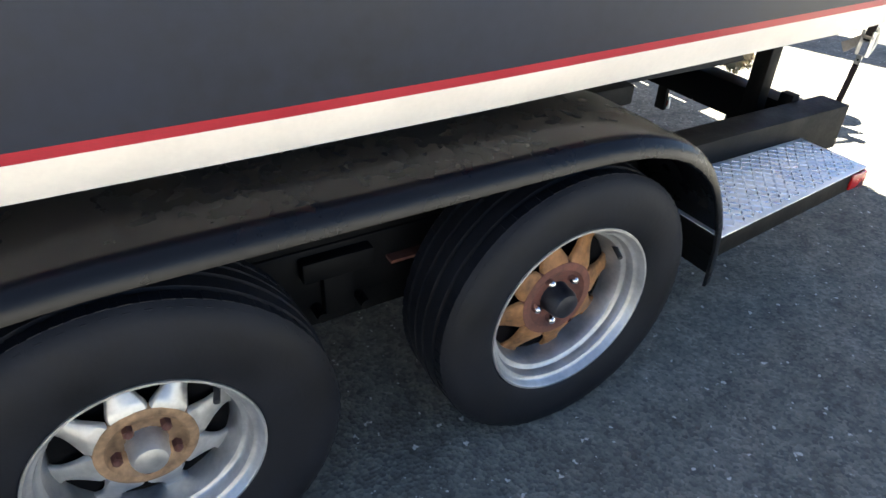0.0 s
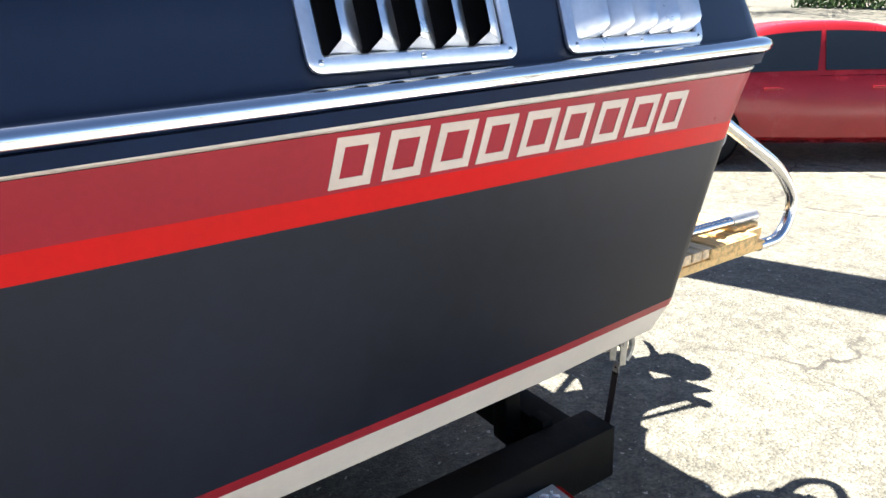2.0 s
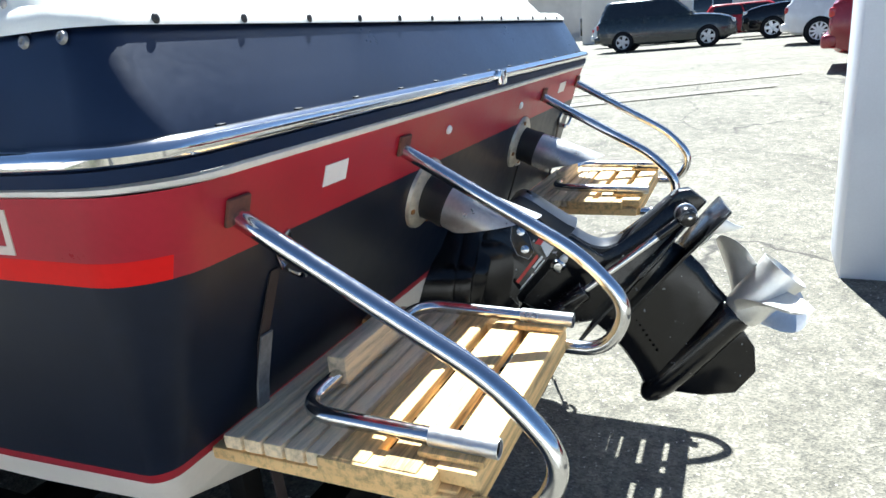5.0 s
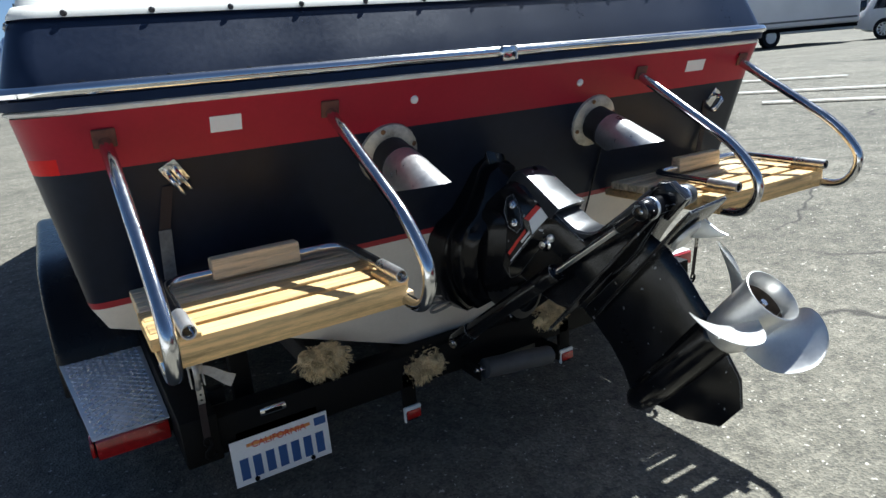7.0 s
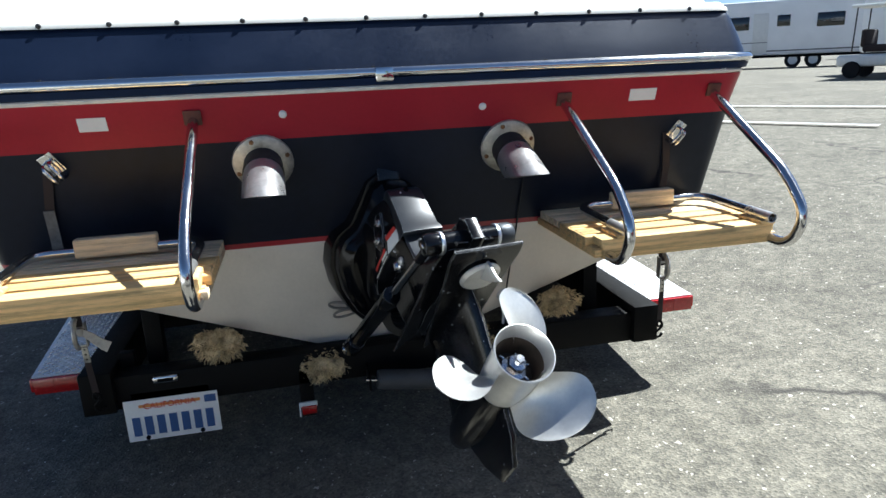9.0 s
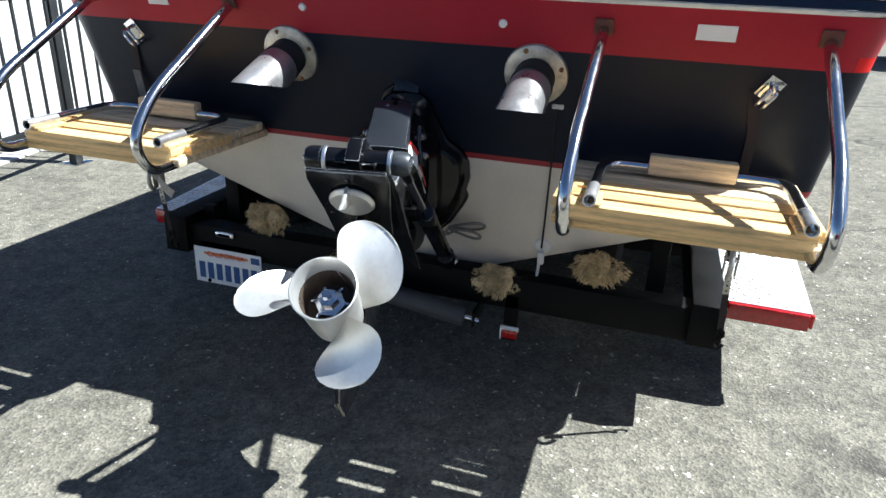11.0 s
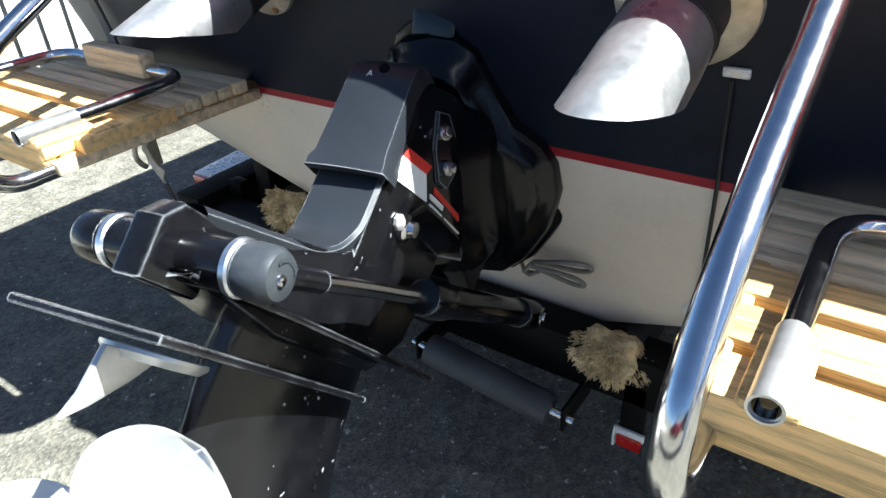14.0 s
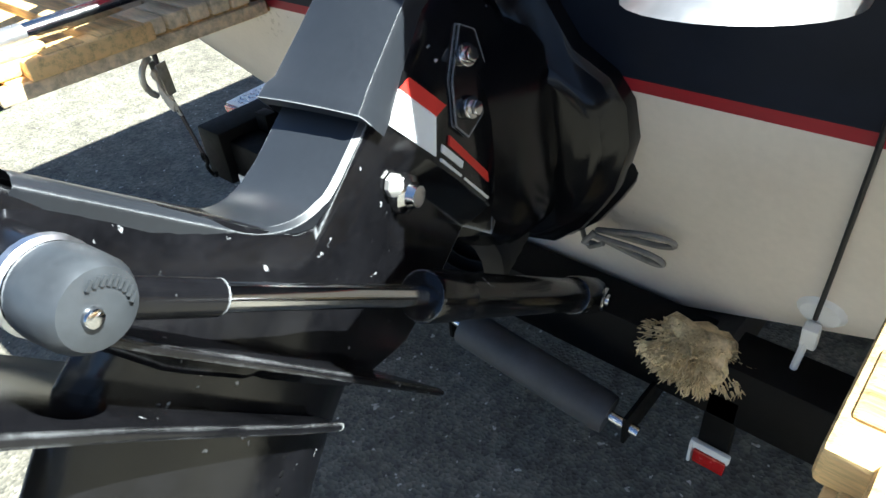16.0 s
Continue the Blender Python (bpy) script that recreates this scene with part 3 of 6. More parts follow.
# ---- swim platforms ----
def swim_platform(x0=-1.105, shift=0.0):
    p = thing("swim_platform", (-.815, -.2, .85), "pine slatted swim platform with bent steel rails on the transom", "swim platform", "platforms on the transom")
    x1 = -.528
    xm, L = (x0 + x1) / 2, x1 - x0
    for y, w in ((-.415, .066), (-.330, .066), (-.246, .064)):
        bm = B()
        box(bm, (xm, y, .893), (L - (.04 if y < -.4 else 0), w, .026), .005)
        part("slat", bm, M_wood_new, p)
    for y, w in ((-.186, .036), (-.145, .036), (-.104, .037), (-.063, .036), (-.022, .037)):
        bm = B()
        box(bm, (xm, y, .892), (L, w, .026), .004)
        part("board", bm, M_wood_old, p)
    for x in (x0 + .045, -.86, x1 - .045):
        bm = B()
        box(bm, (x, -.33 if x == -.86 else -.21, .866), (.07, .20 if x == -.86 else .42, .026), .004)
        part("joist", bm, M_wood_new if x != -.86 else M_wood_old, p)
    for x in (x0 + .02, x1 - .02):
        bm = B()
        box(bm, (x, -.29, .888), (.05, .20, .030), .005)
        part("end_board", bm, M_wood_new, p)
        bm = B()
        box(bm, (x, -.205, .862), (.034, .47, .024), .004)
        part("stretcher", bm, M_wood_new if x < -.9 else M_wood_old, p)
    bm = B()
    box(bm, (xm, -.437, .872), (L - .05, .026, .052), .006)
    part("apron", bm, M_wood_new, p)
    for x, z0 in ((-1.090, 1.277), (-.555, 1.282)):
        bm = B()
        tube(bm, bend([(x, -.108, z0), (x, -.49, 1.062), (x, -.582, .955), (x, -.532, .856), (x, -.425, .858)], .085, 7), .0155, 14, hollow=.15)
        rail = part("rail", bm, M_steel, p, "bent stainless tube rail")
        bm = B()
        box(bm, (0, .0, .004), (.05, .045, .008), .004, tm(x, z0 + .012))
        part("flange", bm, M_rust_dark, rail)
    bm = B()
    tube(bm, bend([(-1.043, -.466, .926), (-1.043, -.118, .934), (-.573, -.118, .934), (-.573, -.466, .926)], .07, 7), .0140, 14, hollow=.15)
    lad = part("ladder_tube", bm, M_steel, p, "folded steel boarding tube")
    bm = B()
    box(bm, (-.81, -.118, .944), (.225, .040, .055), .006)
    part("grip_block", bm, M_wood_old, lad, "weathered wooden block on the tube")
    for x in (-1.043, -.573):
        bm = B()
        box(bm, (x, -.40, .910), (.052, .11, .014), .006)
        part("saddle", bm, M_wood_new, lad)
        bm = B()
        tube(bm, [(x, -.470, .9262), (x, -.36, .9285)], .0158, 16, hollow=.16)
        part("sleeve", bm, M_exh, lad, "bright bare metal sleeve on the tube's end")
    bm = B()
    box(bm, (-.565, .035, .868), (.04, .05, .04), .006)
    part("bracket", bm, M_rust, p)
    p.location.x += shift
    return p


swim_platform()
swim_platform(-1.134, 1.670)

# ---- tie-down straps ----
M_webbing_pale = mat("bleached_webbing", (.42, .40, .36), .85, var=.2, scale=60, spec=.2)
M_webbing_worn = mat("worn_grey_webbing", (.14, .14, .14), .85, var=.3, scale=50, spec=.2)
M_buckle = mat("zinc_buckle", (.42, .41, .38), .42, .75, var=.3, scale=40, rvar=.12)


def webbing(bm, pts, w, th=.003):
    """A flat band, as wide as w along x, through points."""
    rows = []
    for k, p in enumerate(pts):
        d = (pts[min(k + 1, len(pts) - 1)] - pts[max(0, k - 1)]).normalized()
        n = d.cross(Vector((1, 0, 0))).normalized() * th / 2
        x = Vector((w / 2, 0, 0))
        rows.append([p - x - n, p + x - n, p + x + n, p - x + n])
    R_ = strip(bm, rows, True)
    bm.faces.new(R_[0]), bm.faces.new(R_[-1][::-1])
    return bm


for s in (-1, 1):
    st = thing("tie_down_strap", (s * 1.0, .05, .33), "black webbing tie-down strap with zinc buckle between boat and trailer", "strap", "tie-down straps")
    top = Vector((s * .975, -.062, 1.155))
    buck = Vector((-.992, -.005, .650) if s < 0 else (1.022, -.005, .655))
    low = Vector((-.992, .030, .400) if s < 0 else (1.040, .030, .395))
    bm = B()
    webbing(bm, [top, Vector((s * 1.0, -.030, 1.03)), Vector((s * 1.0, -.002, .90)), Vector((s * 1.0, -.004, .80)), buck], .026)
    part("webbing", bm, M_strap, st)
    # buckle: a body of two cheeks, a pin, a curved lever and a drilled tongue
    bm = B()
    for dx in (-.017, .017):
        prism(bm, [(buck.y - .014, buck.z + .030), (buck.y + .012, buck.z + .034), (buck.y + .014, buck.z - .045), (buck.y - .008, buck.z - .050)], buck.x + dx - .0015, buck.x + dx + .0015, "x")
    rod(bm, buck + Vector((-.021, 0, .012)), buck + Vector((.021, 0, .012)), .006, 10)
    bk = part("buckle", bm, M_buckle, st, "dull zinc strap buckle")
    bm = B()
    tube(bm, [buck + Vector((-.004, -.012 - .034 * math.sin(t), .016 + .030 * math.cos(t) - .012 * t)) for t in (0, .4, .8, 1.2, 1.6, 2.0, 2.4, 2.8)], .008, 8)
    part("lever", bm, M_buckle, bk)
    bm = B()
    box(bm, (0, 0, .032), (.020, .004, .066), .0015, axis_m(buck + Vector((.002, .002, -.045)), low - buck, (1, 0, 0)))
    tg = part("tongue", bm, M_buckle, bk)
    for h in (.016, .034, .052):
        bm = B()
        rod(bm, axis_m(buck + Vector((.002, .002, -.045)), low - buck, (1, 0, 0)) @ Vector((0, -.0025, h)), axis_m(buck + Vector((.002, .002, -.045)), low - buck, (1, 0, 0)) @ Vector((0, .0025, h)), .0035, 8)
        part("hole", bm, M_darkgap, tg)
    bm = B()
    webbing(bm, [buck + Vector((.002, .002, -.05)), buck.lerp(low, .6), low + Vector((0, 0, .02))], .019)
    part("lower_webbing", bm, M_strap, st, "dark red-brown webbing")
    bm = B()
    hk = [(0, 0, .022), (.011, 0, .012), (.012, 0, -.002), (.0, 0, -.014), (-.010, .004, -.024), (-.011, .008, -.040), (0, .012, -.052), (.012, .012, -.048), (.018, .010, -.036)]
    tube(bm, [low + Vector(p) for p in hk], .0048, 8)
    tube(bm, [low + Vector((.010 * math.cos(t), 0, .010 + .012 * math.sin(t))) for t in [2 * math.pi * q / 12 for q in range(13)]], .0042, 8)
    part("hook", bm, M_frame, st)
    if s < 0:
        bm = B()
        webbing(bm, [Vector((-.998, -.040, 1.045)), Vector((-1.002, -.016, .95)), Vector((-1.004, -.010, .905))], .030, .004)
        part("webbing_tail", bm, M_webbing_worn, st, "worn grey tail of the webbing")
        # loose knotted end of the webbing, bleached
        k0, k1 = Vector((-.985, -.022, .655)), Vector((-.905, -.040, .608))
        bm = B()
        d = (k1 - k0).normalized()
        n = d.cross(Vector((0, -1, 0))).normalized()
        rows = []
        for q in range(6):
            t = q / 5
            p = k0.lerp(k1, t) + Vector((0, -.010 * math.sin(t * 3.1), .006 * math.sin(t * 5)))
            w = n * (.010 + .008 * t)
            rows.append([p + w, p - w, p - w + Vector((0, .004, 0)), p + w + Vector((0, .004, 0))])
        R_ = strip(bm, rows, True)
        bm.faces.new(R_[0]), bm.faces.new(R_[-1][::-1])
        ball(bm, k0, .014, 10, (1, .7, 1.1))
        part("loose_end", bm, M_webbing_pale, st, "bleached loose end of the webbing")


# ---- sterndrive ----
# the drive is turned to starboard and tilted up; (a, b) run along the propeller's axis and down the leg
STEER, TILT = radians(11.2), radians(49.3)
DU = Vector((math.sin(STEER), -math.cos(STEER), 0))
DV = Vector((math.cos(STEER), math.sin(STEER), 0))
DW = DU * math.cos(TILT) + Vector((0, 0, math.sin(TILT)))
DD = DU * math.sin(TILT) - Vector((0, 0, math.cos(TILT)))
DO = Vector((.166, -.881, .803))


def dm(a=0, b=0, v=0):
    """Frame of the drive: x sideways, y along the propeller's axis, z up the leg."""
    m = Matrix((DV, DW, -DD)).transposed().to_4x4()
    m.translation = DO + DW * a + DD * b + DV * v
    return m


drive = thing("sterndrive", (.03, -.1, .5), "black sterndrive leg tilted up, with scuffed paint", "outdrive")
D0 = dm()


def dprism(bm, pts, w, bev=.0, w2=None):
    """Side outline in (a, b), as wide as w to both sides."""
    return prism(bm, [(a, -b) for a, b in pts], -w, w, "x", bev, D0)


def dloft(bm, secs):
    """Stacked streamlined sections: (b, fore a, aft a, half width)."""
    loops = []
    for b, a0, a1, w in secs:
        L = []
        for k in range(20):
            t = 2 * math.pi * k / 20
            x = (a0 + a1) / 2 - (a1 - a0) / 2 * math.cos(t)
            f = abs(math.sin(t)) ** .8 * (1 - .25 * math.cos(t) * -1) / 1.1
            L.append(D0 @ Vector((math.copysign(w * f, math.sin(t)), x, -b)))
        loops.append(L)
    R = strip(bm, loops, True)
    bm.faces.new(R[0]), bm.faces.new(R[-1][::-1])
    return bm


# upper gear housing, widening from its cover towards the pivot
def tw(a):
    """Half width of the upper housing at a."""
    for (a0, w0), (a1, w1) in zip(TAPER, TAPER[1:]):
        if a >= a1:
            return w0 + (w1 - w0) * max(0.0, min(1.0, (a - a0) / (a1 - a0)))
    return TAPER[-1][1]


TAPER = [(.02, .048), (-.27, .050), (-.30, .058), (-.36, .080), (-.42, .090), (-.54, .098)]


def side_mesh(bm, pts, s, th, lift=.0):
    """A flat piece lying on the tapered side: outline in (a, b)."""
    lo = [bm.verts.new(D0 @ Vector((s * (tw(a) + lift), a, -b))) for a, b in pts]
    hi = [bm.verts.new(D0 @ Vector((s * (tw(a) + lift + th), a, -b))) for a, b in pts]
    n = len(pts)
    bm.faces.new(hi), bm.faces.new(lo[::-1])
    for k in range(n):
        bm.faces.new((lo[k], lo[(k + 1) % n], hi[(k + 1) % n], hi[k]))
    return bm


HOUSE = [(-.50, -.70), (-.44, -.725), (-.36, -.715), (-.31, -.70), (-.285, -.66), (-.285, -.52), (-.29, -.44), (-.24, -.405), (-.10, -.385), (-.02, -.36), (.0, -.30), (-.16, -.275), (-.30, -.277), (-.36, -.278), (-.42, -.28), (-.50, -.34), (-.53, -.5)]
bm = B()
loops = []
for k in range(25):
    a = -.53 + .53 * k / 24
    # top and bottom of the outline at this station
    hits = []
    for (a0, b0), (a1, b1) in zip(HOUSE, HOUSE[1:] + HOUSE[:1]):
        if (a0 - a) * (a1 - a) <= 0 and abs(a1 - a0) > 1e-6:
            hits.append(b0 + (b1 - b0) * (a - a0) / (a1 - a0))
    t0, t1 = min(hits), max(hits)
    if a > -.285:
        t0 = max(t0, -.405 if a > -.24 else -.44)
    w = tw(a)
    r = min(.014, (t1 - t0) * .3 + .001, w * .3) if a < -.26 else .005
    wl = min(w, .056)
    # behind the cover the arm narrows to a ridge along its top
    wt = w if a < -.26 else .052 + (.016 - .052) * min(1.0, (a + .26) / .15)
    m0, m1 = (-.528, -.500) if t0 < -.5 else (t0 + (t1 - t0) * .4, t0 + (t1 - t0) * .5)
    wm = w if a < -.26 else (wt * .45 + wl * .55)
    loops.append([D0 @ Vector((x, a, -b)) for x, b in ((-wt + r, t0), (-wt + r * .3, t0 + r * .3), (-wt, t0 + r), (-wm, m0), (-wl if a < -.26 else -wm, m1), (-wl, t1 - r), (-wl + r, t1), (wl - r, t1), (wl, t1 - r), (wl if a < -.26 else wm, m1), (wm, m0), (wt, t0 + r), (wt - r * .3, t0 + r * .3), (wt - r, t0))])
R = strip(bm, loops, True)
bm.faces.new(R[0]), bm.faces.new(R[-1][::-1])
part("upper_housing", bm, M_blackpaint, drive)
def word(body, size, m):
    """Raised letters of the built-in font, laid in the x-y plane of m."""
    cu = bpy.data.curves.new("word", 'FONT')
    cu.body, cu.size, cu.align_x, cu.extrude = body, size, 'CENTER', .0005
    tmp = bpy.data.objects.new("word", cu)
    scene.collection.objects.link(tmp)
    me = bpy.data.meshes.new_from_object(tmp)
    scene.collection.objects.unlink(tmp)
    bpy.data.objects.remove(tmp)
    bm = B()
    bm.from_mesh(me)
    bm.transform(m)
    return bm


# aft cover: a capped panel with a flange over the swept lower part
bm = B()
loops = []
for a, b, w in ((-.315, -.712, .046), (-.293, -.714, .050), (-.276, -.706, .0525), (-.266, -.690, .054), (-.262, -.66, .055), (-.257, -.60, .056), (-.252, -.548, .058), (-.248, -.538, .062), (-.246, -.522, .063)):
    loops.append([D0 @ Vector((x, a + da, -b)) for x, da in ((-w, -.045), (-w, -.006), (-w + .003, -.001), (-w + .008, .0), (-w * .4, .0025), (0, .003), (w * .4, .0025), (w - .008, .0), (w - .003, -.001), (w, -.006), (w, -.045))])
loops.append([v - DW * .016 for v in loops[-1]])
strip(bm, loops)
part("rear_cover", bm, M_greypaint, drive, "satin grey cover, scuffed along its edges")
bm = B()
loops = []
line = bend([(0, -.272, -.548), (0, -.254, -.404), (0, -.02, -.372)], .088, 14)
line = [(q.y, q.z) for q in line]
for k, (a, b) in enumerate(line):
    (a0, b0), (a1, b1) = line[max(0, k - 1)], line[min(len(line) - 1, k + 1)]
    d = Vector((a1 - a0, b1 - b0)).normalized()
    nx, nz = d.y, d.x
    w = .052 if b < -.44 else .052 + (.019 - .052) * min(1.0, max(0.0, (a + .262) / .15))
    loops.append([D0 @ Vector((x, a + da * nx, -b + da * nz)) for x, da in ((-w + .008, -.03), (-w, -.005), (-w + .005, .0), (-w * .5, .002), (0, .0025), (w * .5, .002), (w - .005, .0), (w, -.005), (w - .008, -.03))])
strip(bm, loops)
part("swept_back", bm, M_greypaint, drive)
bm = B()
rod(bm, D0 @ Vector((.004, -.275, .688)), D0 @ Vector((.004, -.2605, .688)), .008, 12)
part("cover_hole", bm, M_darkgap, drive)
bm = word("A", .015, axis_m(D0 @ Vector((-.016, -.2622, .683)), D0.to_3x3() @ Vector((0, 1, .06)), -DV) @ pose(0, .010, 0, 0, 0, 180))
part("stamp", bm, M_label_white, drive, smooth=False)
for s in (-1, 1):
    # bolted pad
    bm = B()
    side_mesh(bm, [(-.330, -.665), (-.350, -.672), (-.385, -.650), (-.408, -.605), (-.398, -.572), (-.372, -.572), (-.345, -.610)], s, .006)
    pad = part("bolt_pad", bm, M_blackpaint, drive, smooth=False)
    for a, b in ((-.349, -.641), (-.381, -.599)):
        bm = B()
        q = D0 @ Vector((s * (tw(a) + .004), a, -b))
        nrm = (DV * s + DW * (.42 if a > -.36 else .25)).normalized()
        rod(bm, q, q + nrm * .008, .0125, 18, bev=.002)
        rod(bm, q + nrm * .007, q + nrm * .016, .0085, 6, bev=.002)
        part("bolt", bm, M_steel, pad)
    # the mark on the side as plain bars
    for mt, q, th in ((M_darkgap, [(-.292, -.590), (-.300, -.530), (-.490, -.530), (-.480, -.566), (-.33, -.590)], .0012),
                      (M_label_white, [(-.294, -.572), (-.298, -.536), (-.362, -.534), (-.345, -.570)], .0026),
                      (M_label_red, [(-.300, -.588), (-.294, -.570), (-.345, -.569), (-.352, -.586)], .0026),
                      (M_label_red, [(-.372, -.562), (-.376, -.553), (-.474, -.549), (-.474, -.558)], .0026),
                      (M_label_white, [(-.366, -.549), (-.369, -.542), (-.410, -.541), (-.408, -.548)], .0026),
                      (M_label_white, [(-.372, -.536), (-.373, -.533), (-.486, -.532), (-.486, -.535)], .0026)):
        bm = B()
        side_mesh(bm, q, s, th)
        part("label_bar", bm, mt, drive, smooth=False)
    bm = B()
    fm = D0 @ Matrix.Translation((s * .056, -.367, .490)) @ pose(0, 0, 0, 0, 90 * s, 0)
    lathe(bm, [(0, .022), (.012, .021), (.015, .012), (.022, .008), (.024, -.004)], 10, fm)
    fit_ob = part("water_fitting", bm, M_steel, drive, "bare corroded metal fitting")
    bm = B()
    ball(bm, (0, .026, .004), .013, 8, (1, 1.2, .6), fm)
    part("fitting_lug", bm, M_prop, fit_ob)
# plates
# (half width, a) along the starboard edge, from the nose to the tail
for nm, b, edge, th in (("splash_plate", -.300, [(.040, -.40), (.086, -.485), (.109, -.525), (.106, -.470), (.096, -.30), (.088, -.10), (.070, -.02)], .009),
                        ("cavitation_plate", -.240, [(.020, -.36), (.046, -.385), (.060, -.408), (.068, -.33), (.078, -.12), (.092, .020), (.088, .055)], .010)):
    bm = B()
    prism(bm, edge + [(-w, a) for w, a in edge[::-1]], -b - th / 2, -b + th / 2, "z", .003, D0)
    part(nm, bm, M_blackpaint, drive)
# leg, gearcase and skeg
bm = B()
dloft(bm, [(-.30, -.46, -.12, .045), (-.24, -.46, -.11, .040), (-.16, -.47, -.12, .036), (-.09, -.49, -.14, .034), (-.03, -.52, -.15, .038)])
part("leg", bm, M_blackpaint, drive)
bm = B()
lathe(bm, [(0, -.56), (.018, -.552), (.034, -.53), (.047, -.48), (.054, -.40), (.056, -.30), (.056, -.18), (.054, -.165), (.05, -.16)], 24, D0 @ pose(0, 0, 0, -90, 0, 0))
part("gearcase", bm, M_blackpaint, drive)
bm = B()
dprism(bm, [(-.49, .03), (-.43, .12), (-.36, .182), (-.27, .176), (-.215, .12), (-.185, .03)], .007, .003)
part("skeg", bm, M_blackpaint, drive)
for i in range(7):
    for s in (-1, 1):
        bm = B()
        ball(bm, (s * .033, -.36 - .006 * i, .20 - .018 * i), .0045, 6, (.6, 1, 1), D0)
        part("intake_hole", bm, M_darkgap, drive)
# trim tab anode
bm = B()
lathe(bm, [(0, .012), (.045, .011), (.052, .004), (.052, .0)], 24, dm(-.045, -.228) @ pose(0, 0, 0, 180, 0, 0))
tab = part("anode", bm, M_prop, drive, "pale metal trim tab")
bm = B()
prism(bm, [(-.042, .002), (-.012, -.026), (.022, -.052), (.046, -.066), (.036, -.042), (.030, .002)], -.004, .004, "x", .002, dm(-.010, -.222))
part("fin", bm, M_prop, tab)
M_cap = mat("dull_zinc_cap", (.060, .066, .073), .40, .4, var=.25, scale=30, rvar=.12, bump=.1)
# pivot barrel with its end caps
bm = B()
rod(bm, D0 @ Vector((-.100, -.025, .323)), D0 @ Vector((.082, -.025, .323)), .0265, 24)
part("pivot_barrel", bm, M_blackpaint, drive)
bm = B()
prism(bm, [(-.075, .325), (-.045, .366), (.008, .366), (.030, .345), (.030, .285), (-.05, .285)], -.018, .018, "x", .006, D0)
part("pivot_block", bm, M_blackpaint, drive)
for s, mt in ((-1, M_blackpaint), (1, M_cap)):
    bm = B()
    lathe(bm, [(.025, 0), (.0275, .002), (.0285, .010), (.0275, .030), (.023, .038), (.012, .041), (.0, .041)], 24, D0 @ Matrix.Translation((s * .082, -.025, .323)) @ pose(0, 0, 0, 0, 90 * s, 0))
    cap_ob = part("pivot_cap", bm, mt, drive, "dull metal end cap" if s > 0 else "")
    bm = B()
    lathe(bm, [(.027, -.010), (.0295, -.008), (.0295, -.002), (.027, .0)], 24, D0 @ Matrix.Translation((s * .080, -.025, .323)) @ pose(0, 0, 0, 0, 90 * s, 0))
    part("ring", bm, M_alu, cap_ob)
    bm = B()
    rod(bm, D0 @ Vector((s * .120, -.020, .319)), D0 @ Vector((s * .127, -.020, .319)), .006, 10, bev=.002)
    part("plug", bm, M_steel, cap_ob)
    # raised mark on the cap, as plain bars
    for k in range(9):
        q = D0 @ Matrix.Translation((s * .1235, -.025, .323)) @ pose(0, 0, 0, 0, 90 * s, 0)
        bm = B()
        box(bm, ((.0165 - .0007 * (k - 4) ** 2 * .5) * (-1 if s > 0 else 1), (k - 4) * .0034, 0), (.0062, .0018, .0014), m=q)
        part("mark_bar", bm, mt, cap_ob, smooth=False)
# trim rams
for s in (-1, 1):
    p0 = DU * -.05 + DV * (s * .1455) + Vector((0, 0, .472))
    p1 = D0 @ Vector((s * .098, -.025, .323))
    d = (p1 - p0)
    bm = B()
    rod(bm, p0, p0 + d * .58, .026, 24, bev=.004)
    ram = part("trim_ram", bm, M_blackpaint, drive)
    bm = B()
    rod(bm, p0 + d * .515, p0 + d * .605, .0275, 24, bev=.006)
    part("gland", bm, M_blackpaint, ram)
    bm = B()
    rod(bm, p0 - d * .015, p0 + d * .10, .0305, 24, bev=.005)
    part("end_block", bm, M_blackpaint, ram)
    bm = B()
    rod(bm, p0 + d * .58, p0 + d * .90, .0105, 16)
    part("piston_rod", bm, M_steel, ram, "bright steel piston rod")
    bm = B()
    rod(bm, p0 + d * .89, p0 + d * .98, .013, 16)
    part("rod_end", bm, M_blackpaint, ram)
    bm = B()
    rod(bm, p0 - DV * .035, p0 + DV * .035, .010, 12, bev=.003)
    part("pin", bm, M_steel, ram)
    bm = B()
    rod(bm, p0 - DV * (s * -.022), p0 + DV * (s * .030), .020, 16, bev=.003)
    part("end_washer", bm, M_steel, ram)
    bm = B()
    q = p0 + d * .30
    x = d.normalized()
    box(bm, (0, 0, 0), (.002, .004, .15), m=axis_m(q + (DV * s * .45 + Vector((0, 0, .8)) - DU * .0).normalized() * .0257, x, DV * s))
    part("label_bar", bm, M_label_white, ram, smooth=False)
# bell housing and gimbal ring against the transom
OUT = [(.0, 1.085), (.045, 1.082), (.078, 1.06), (.112, .985), (.145, .925), (.195, .89), (.218, .85), (.224, .785), (.203, .70), (.182, .66), (.148, .605), (.10, .56), (.0, .545)]


M_casing = mat("gloss_black_casing", (.004, .004, .005), .17, var=.4, scale=16, fine=120, rvar=.06, spec=.25)


